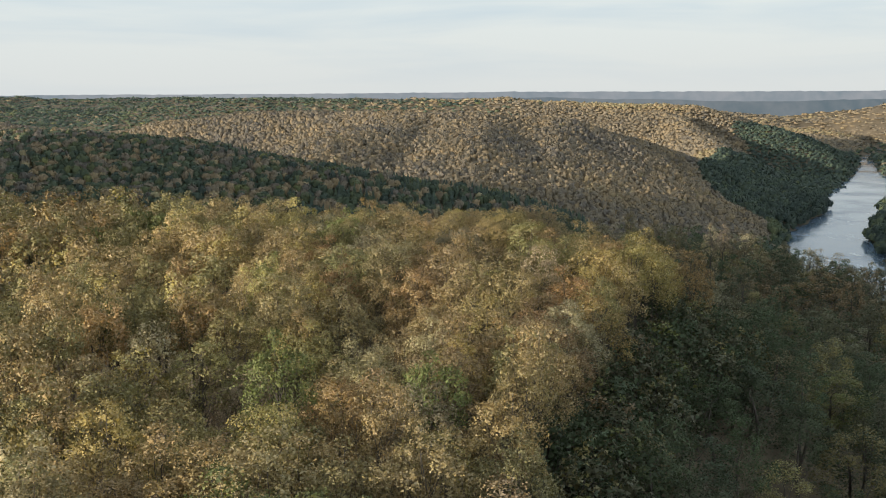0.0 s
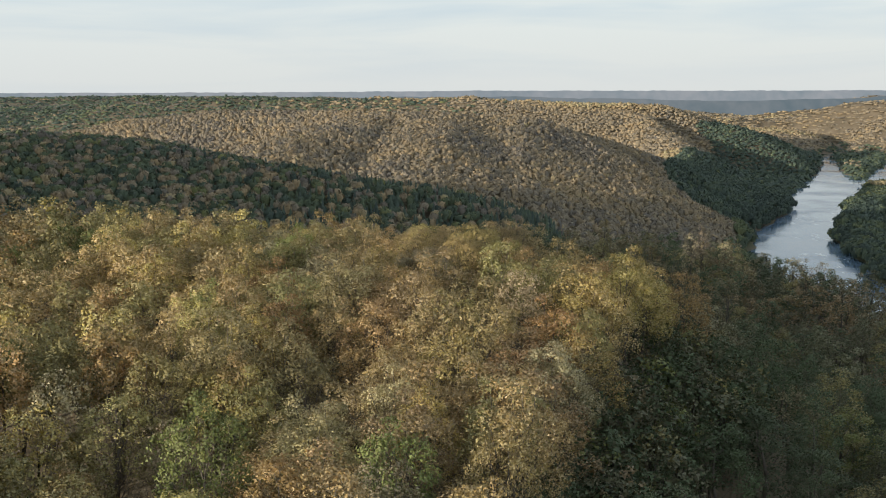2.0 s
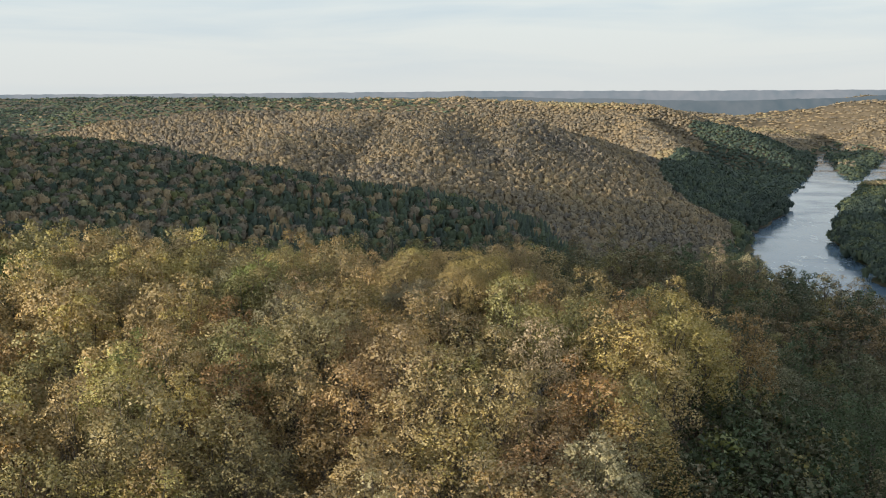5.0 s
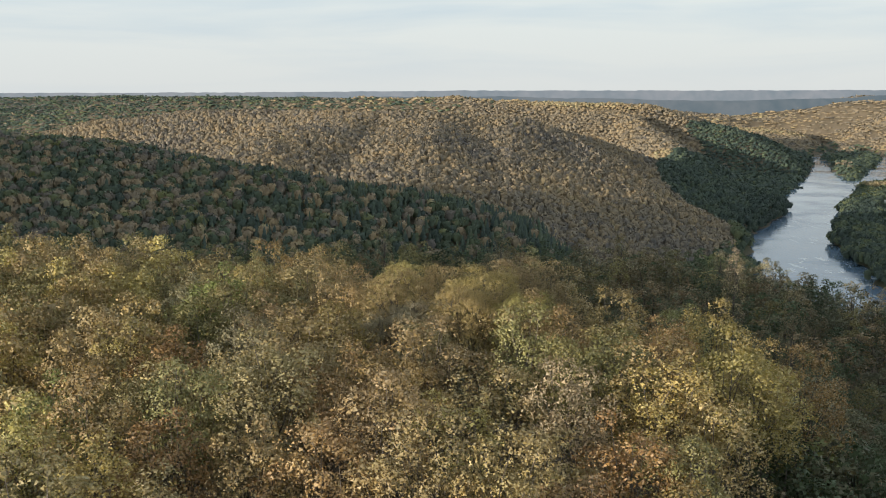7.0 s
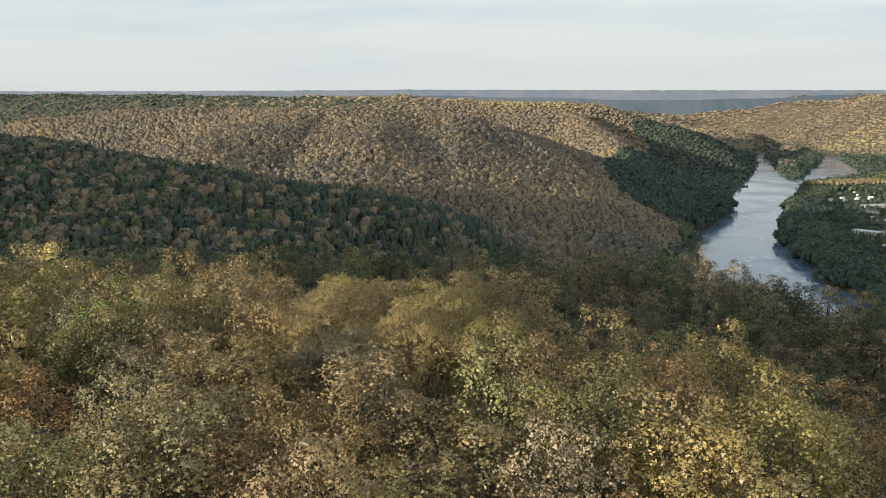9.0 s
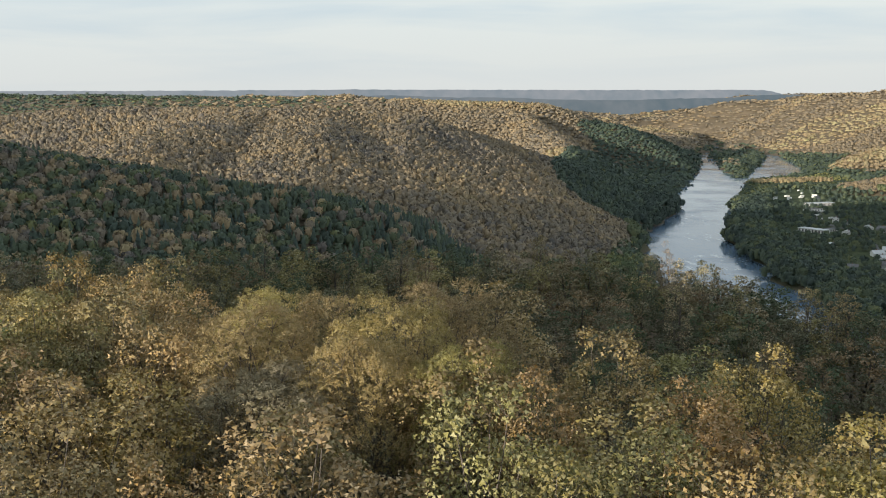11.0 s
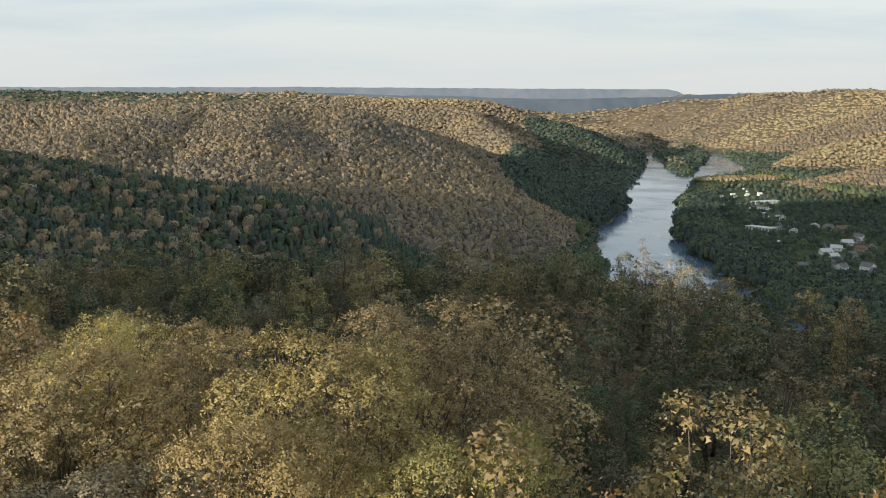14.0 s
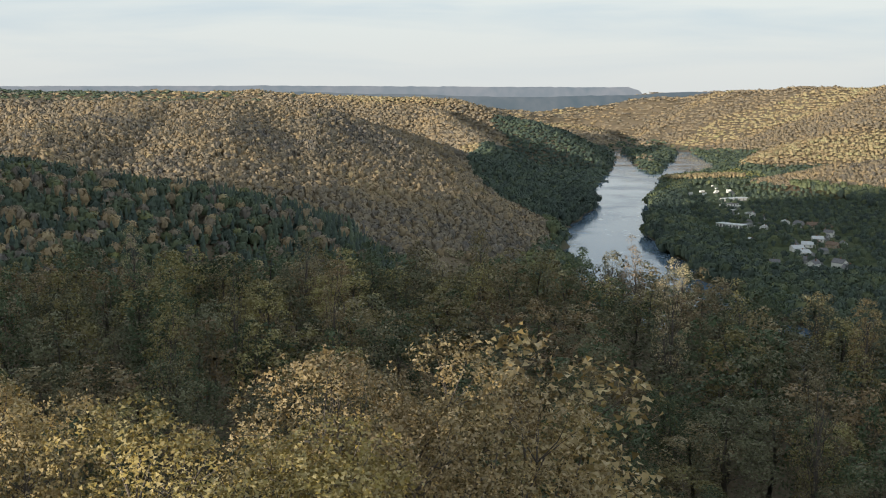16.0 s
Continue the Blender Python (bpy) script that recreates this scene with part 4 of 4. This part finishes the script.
def house(w, d, h, rise, wall_mat, roof_mat, label, porch=True):
    root = tagged(new("house"), label, "house", "houses of the riverside town")
    x, y = w / 2, d / 2
    part("wall", prism([(-x, -0.8), (x, -0.8), (x, h), (0, h + rise), (-x, h)], -y, y), wall_mat, root)
    o, th = 0.5, 0.25
    k = rise / x
    for sgn in (-1, 1):
        part("roof", prism([(0, h + rise + 0.02), (sgn * (x + o), h - o * k + 0.02), (sgn * (x + o), h - o * k + th), (0, h + rise + th)], -y - o, y + o), roof_mat, root)
    part("chimney", box(x * 0.3, x * 0.3 + 0.8, 0.2, 1.0, h + rise * 0.3, h + rise + 1.1), BRICKWORK, root)
    part("door", box(-0.55, 0.55, -y - 0.06, -y + 0.02, 0.1, 2.3), SHINGLE_BROWN, root)
    for wx in (-x * 0.6, x * 0.6):
        for wz in ((1.0, 3.9) if h > 5 else (1.0,)):
            f = part("window", box(wx - 0.65, wx + 0.65, -y - 0.08, -y + 0.02, wz, wz + 1.5), SIDING, root)
            part("pane", box(wx - 0.5, wx + 0.5, -y - 0.10, -y - 0.03, wz + 0.15, wz + 1.35), GLAZING, f)
    for side in (-1, 1):
        for wy in (-y * 0.5, y * 0.5):
            f = part("window", box(side * x - 0.06, side * x + 0.06, wy - 0.6, wy + 0.6, 1.0, 2.5), SIDING, root)
            part("pane", box(side * x - 0.08, side * x + 0.08, wy - 0.45, wy + 0.45, 1.15, 2.35), GLAZING, f)
    if porch:
        part("porch_roof", prism([(-x * 0.8, 2.7), (x * 0.8, 2.7), (x * 0.8, 2.9), (-x * 0.8, 2.9)], -y - 2.2, -y), roof_mat, root)
        for px in (-x * 0.75, x * 0.75):
            part("porch_post", box(px - 0.09, px + 0.09, -y - 2.1, -y - 1.9, -0.5, 2.7), SIDING, root)
    return root


def long_hall(length, depth, h, wall_mat, roof_mat, doors, label):
    root = tagged(new("commercial_building"), label, "building", "low buildings of the town")
    part("wall", box(-length / 2, length / 2, -depth / 2, depth / 2, -0.8, h), wall_mat, root)
    part("roof", prism([(-length / 2 - 0.6, h), (length / 2 + 0.6, h), (length / 2 + 0.6, h + 0.35), (-length / 2 - 0.6, h + 0.35)], -depth / 2 - 0.8, depth / 2 + 0.8), roof_mat, root)
    for k in range(doors):
        x = -length / 2 + length * (k + 0.5) / doors
        part("roller_door", box(x - 1.4, x + 1.4, -depth / 2 - 0.08, -depth / 2 + 0.02, 0.0, h - 0.9), SHINGLE, root)
    return root


def trailer(label):
    root = tagged(new("camping_trailer"), label, "trailer", "trailers on the camping ground")
    part("body", box(-3.8, 3.8, -1.25, 1.25, 0.55, 3.0, 0.25), SIDING, root)
    for x in (-0.5, 0.5):
        for side in (-1, 1):
            bm = bmesh.new()
            bmesh.ops.create_cone(bm, cap_ends=True, segments=12, radius1=0.36, radius2=0.36, depth=0.25, matrix=pose(x * 1.6, side * 1.1, 0.36, 90))
            part("wheel", bm, TYRE, root)
    for x in (-2.2, 0.2, 2.4):
        part("window", box(x - 0.5, x + 0.5, -1.29, -1.22, 1.5, 2.3), GLAZING, root)
    part("drawbar", box(3.8, 5.0, -0.1, 0.1, 0.45, 0.6), SHINGLE, root)
    return root


def put_on_ground(first, spots, low=0.2):
    """The first thing and its copies at spots of x, y, turn and size."""
    for k, (x, y, turn, size) in enumerate(spots):
        z = float(ground_z(np.array([x]), np.array([y]))[0]) + low
        m = pose(x, y, z, 0, 0, turn) @ Matrix.Scale(size, 4)
        ob = first if k == 0 else copy_thing(first, m)
        ob.matrix_basis = m


put_on_ground(house(9, 12, 5.6, 3.2, SIDING, SHINGLE, "two-storey white clapboard house with a grey shingle roof"),
              [(686, 1170, 20, 1.15), (654, 1169, -60, 1.1), (675, 1136, 25, 1.1), (823, 1597, -30, 1.0), (818, 1393, 40, 1.0), (777, 1300, -20, 0.9), (618, 1186, 65, 0.9), (702, 1192, 110, 0.8)])
put_on_ground(house(10, 11, 3.2, 2.6, SIDING, METAL_ROOF, "low white house with a pale metal roof"),
              [(776, 1353, 70, 1.2), (708, 1289, 80, 1.2), (736, 1312, 60, 1.2), (699, 1260, 85, 1.1), (832, 1521, -15, 1.0), (629, 1308, 30, 0.9), (693, 1368, 0, 0.9), (772, 1475, -40, 1.0)])
put_on_ground(house(11, 14, 4.0, 3.0, SIDING_TAN, SHINGLE_BROWN, "tan house with a broad brown shingle roof"),
              [(843, 1469, 75, 1.25), (764, 1302, 20, 1.0), (856, 1450, 70, 1.1), (760, 1330, -30, 0.8)])
put_on_ground(house(9, 11, 4.4, 3.2, SIDING_GREY, SHINGLE, "grey gabled house with dark shingles"),
              [(830, 1483, 15, 1.2), (824, 1569, -60, 0.9), (668, 1205, 35, 1.0), (795, 1368, 30, 1.0), (725, 1262, 95, 0.9)])
put_on_ground(long_hall(42, 14, 4.6, SIDING, METAL_ROOF, 8, "long low white building with a row of doors"), [(740, 1505, -62, 1.0)])
put_on_ground(long_hall(52, 16, 4.2, SIDING_GREY, METAL_ROOF, 6, "wide grey hall with a pale flat roof"), [(922, 1833, 12, 1.0)])
put_on_ground(long_hall(26, 13, 4.0, SIDING, SHINGLE, 4, "small white workshop with a dark flat roof"), [(866, 1745, 20, 1.0), (770, 1512, 25, 0.8)])
put_on_ground(trailer("white camping trailer parked on the grass"),
              [(896, 1947, 10, 1.2), (904, 1912, 70, 1.1), (942, 1939, 15, 1.2), (987, 1975, -20, 1.2), (1004, 2069, 30, 1.1), (874, 1951, 5, 1.1), (840, 1691, 40, 1.2),
               (867, 1719, 10, 1.1), (814, 1649, 60, 1.2), (834, 1631, 15, 1.2), (925, 1960, 12, 1.3), (955, 1960, 20, 1.2), (968, 1945, 80, 1.1), (915, 1930, 14, 1.2),
               (980, 2010, 40, 1.1), (885, 1925, 20, 1.1), (850, 1705, 30, 1.2), (845, 1735, 20, 1.1), (828, 1665, 10, 1.1), (812, 1620, 50, 1.1)])


def build_road():
    """One worn street through the town, lying on the ground."""
    line = [(640, 1130), (700, 1235), (755, 1380), (800, 1500), (800, 1600), (840, 1680), (890, 1790), (960, 1900), (1010, 2020), (1060, 2130)]
    pts = []
    for (x0, y0), (x1, y1) in zip(line, line[1:]):
        n = int(math.hypot(x1 - x0, y1 - y0) / 5)
        pts += [(x0 + (x1 - x0) * k / n, y0 + (y1 - y0) * k / n) for k in range(n)]
    bm = bmesh.new()
    rows = []
    for k, (x, y) in enumerate(pts):
        a, b = pts[max(0, k - 2)], pts[min(len(pts) - 1, k + 2)]
        d = Vector((b[0] - a[0], b[1] - a[1])).normalized()
        row = []
        for off in (-5.0, 0.0, 5.0):
            px, py = x - d.y * off, y + d.x * off
            row.append(bm.verts.new((px, py, float(ground_z(np.array([px]), np.array([py]))[0]) + 0.35)))
        rows.append(row)
    for r0, r1 in zip(rows, rows[1:]):
        for k in range(2):
            bm.faces.new((r0[k], r0[k + 1], r1[k + 1], r1[k]))
    me = bpy.data.meshes.new("road")
    bm.to_mesh(me)
    bm.free()
    me.materials.append(ASPHALT)
    tagged(new("road", me), "worn grey asphalt street through the town", "road", kind="structure")


build_road()
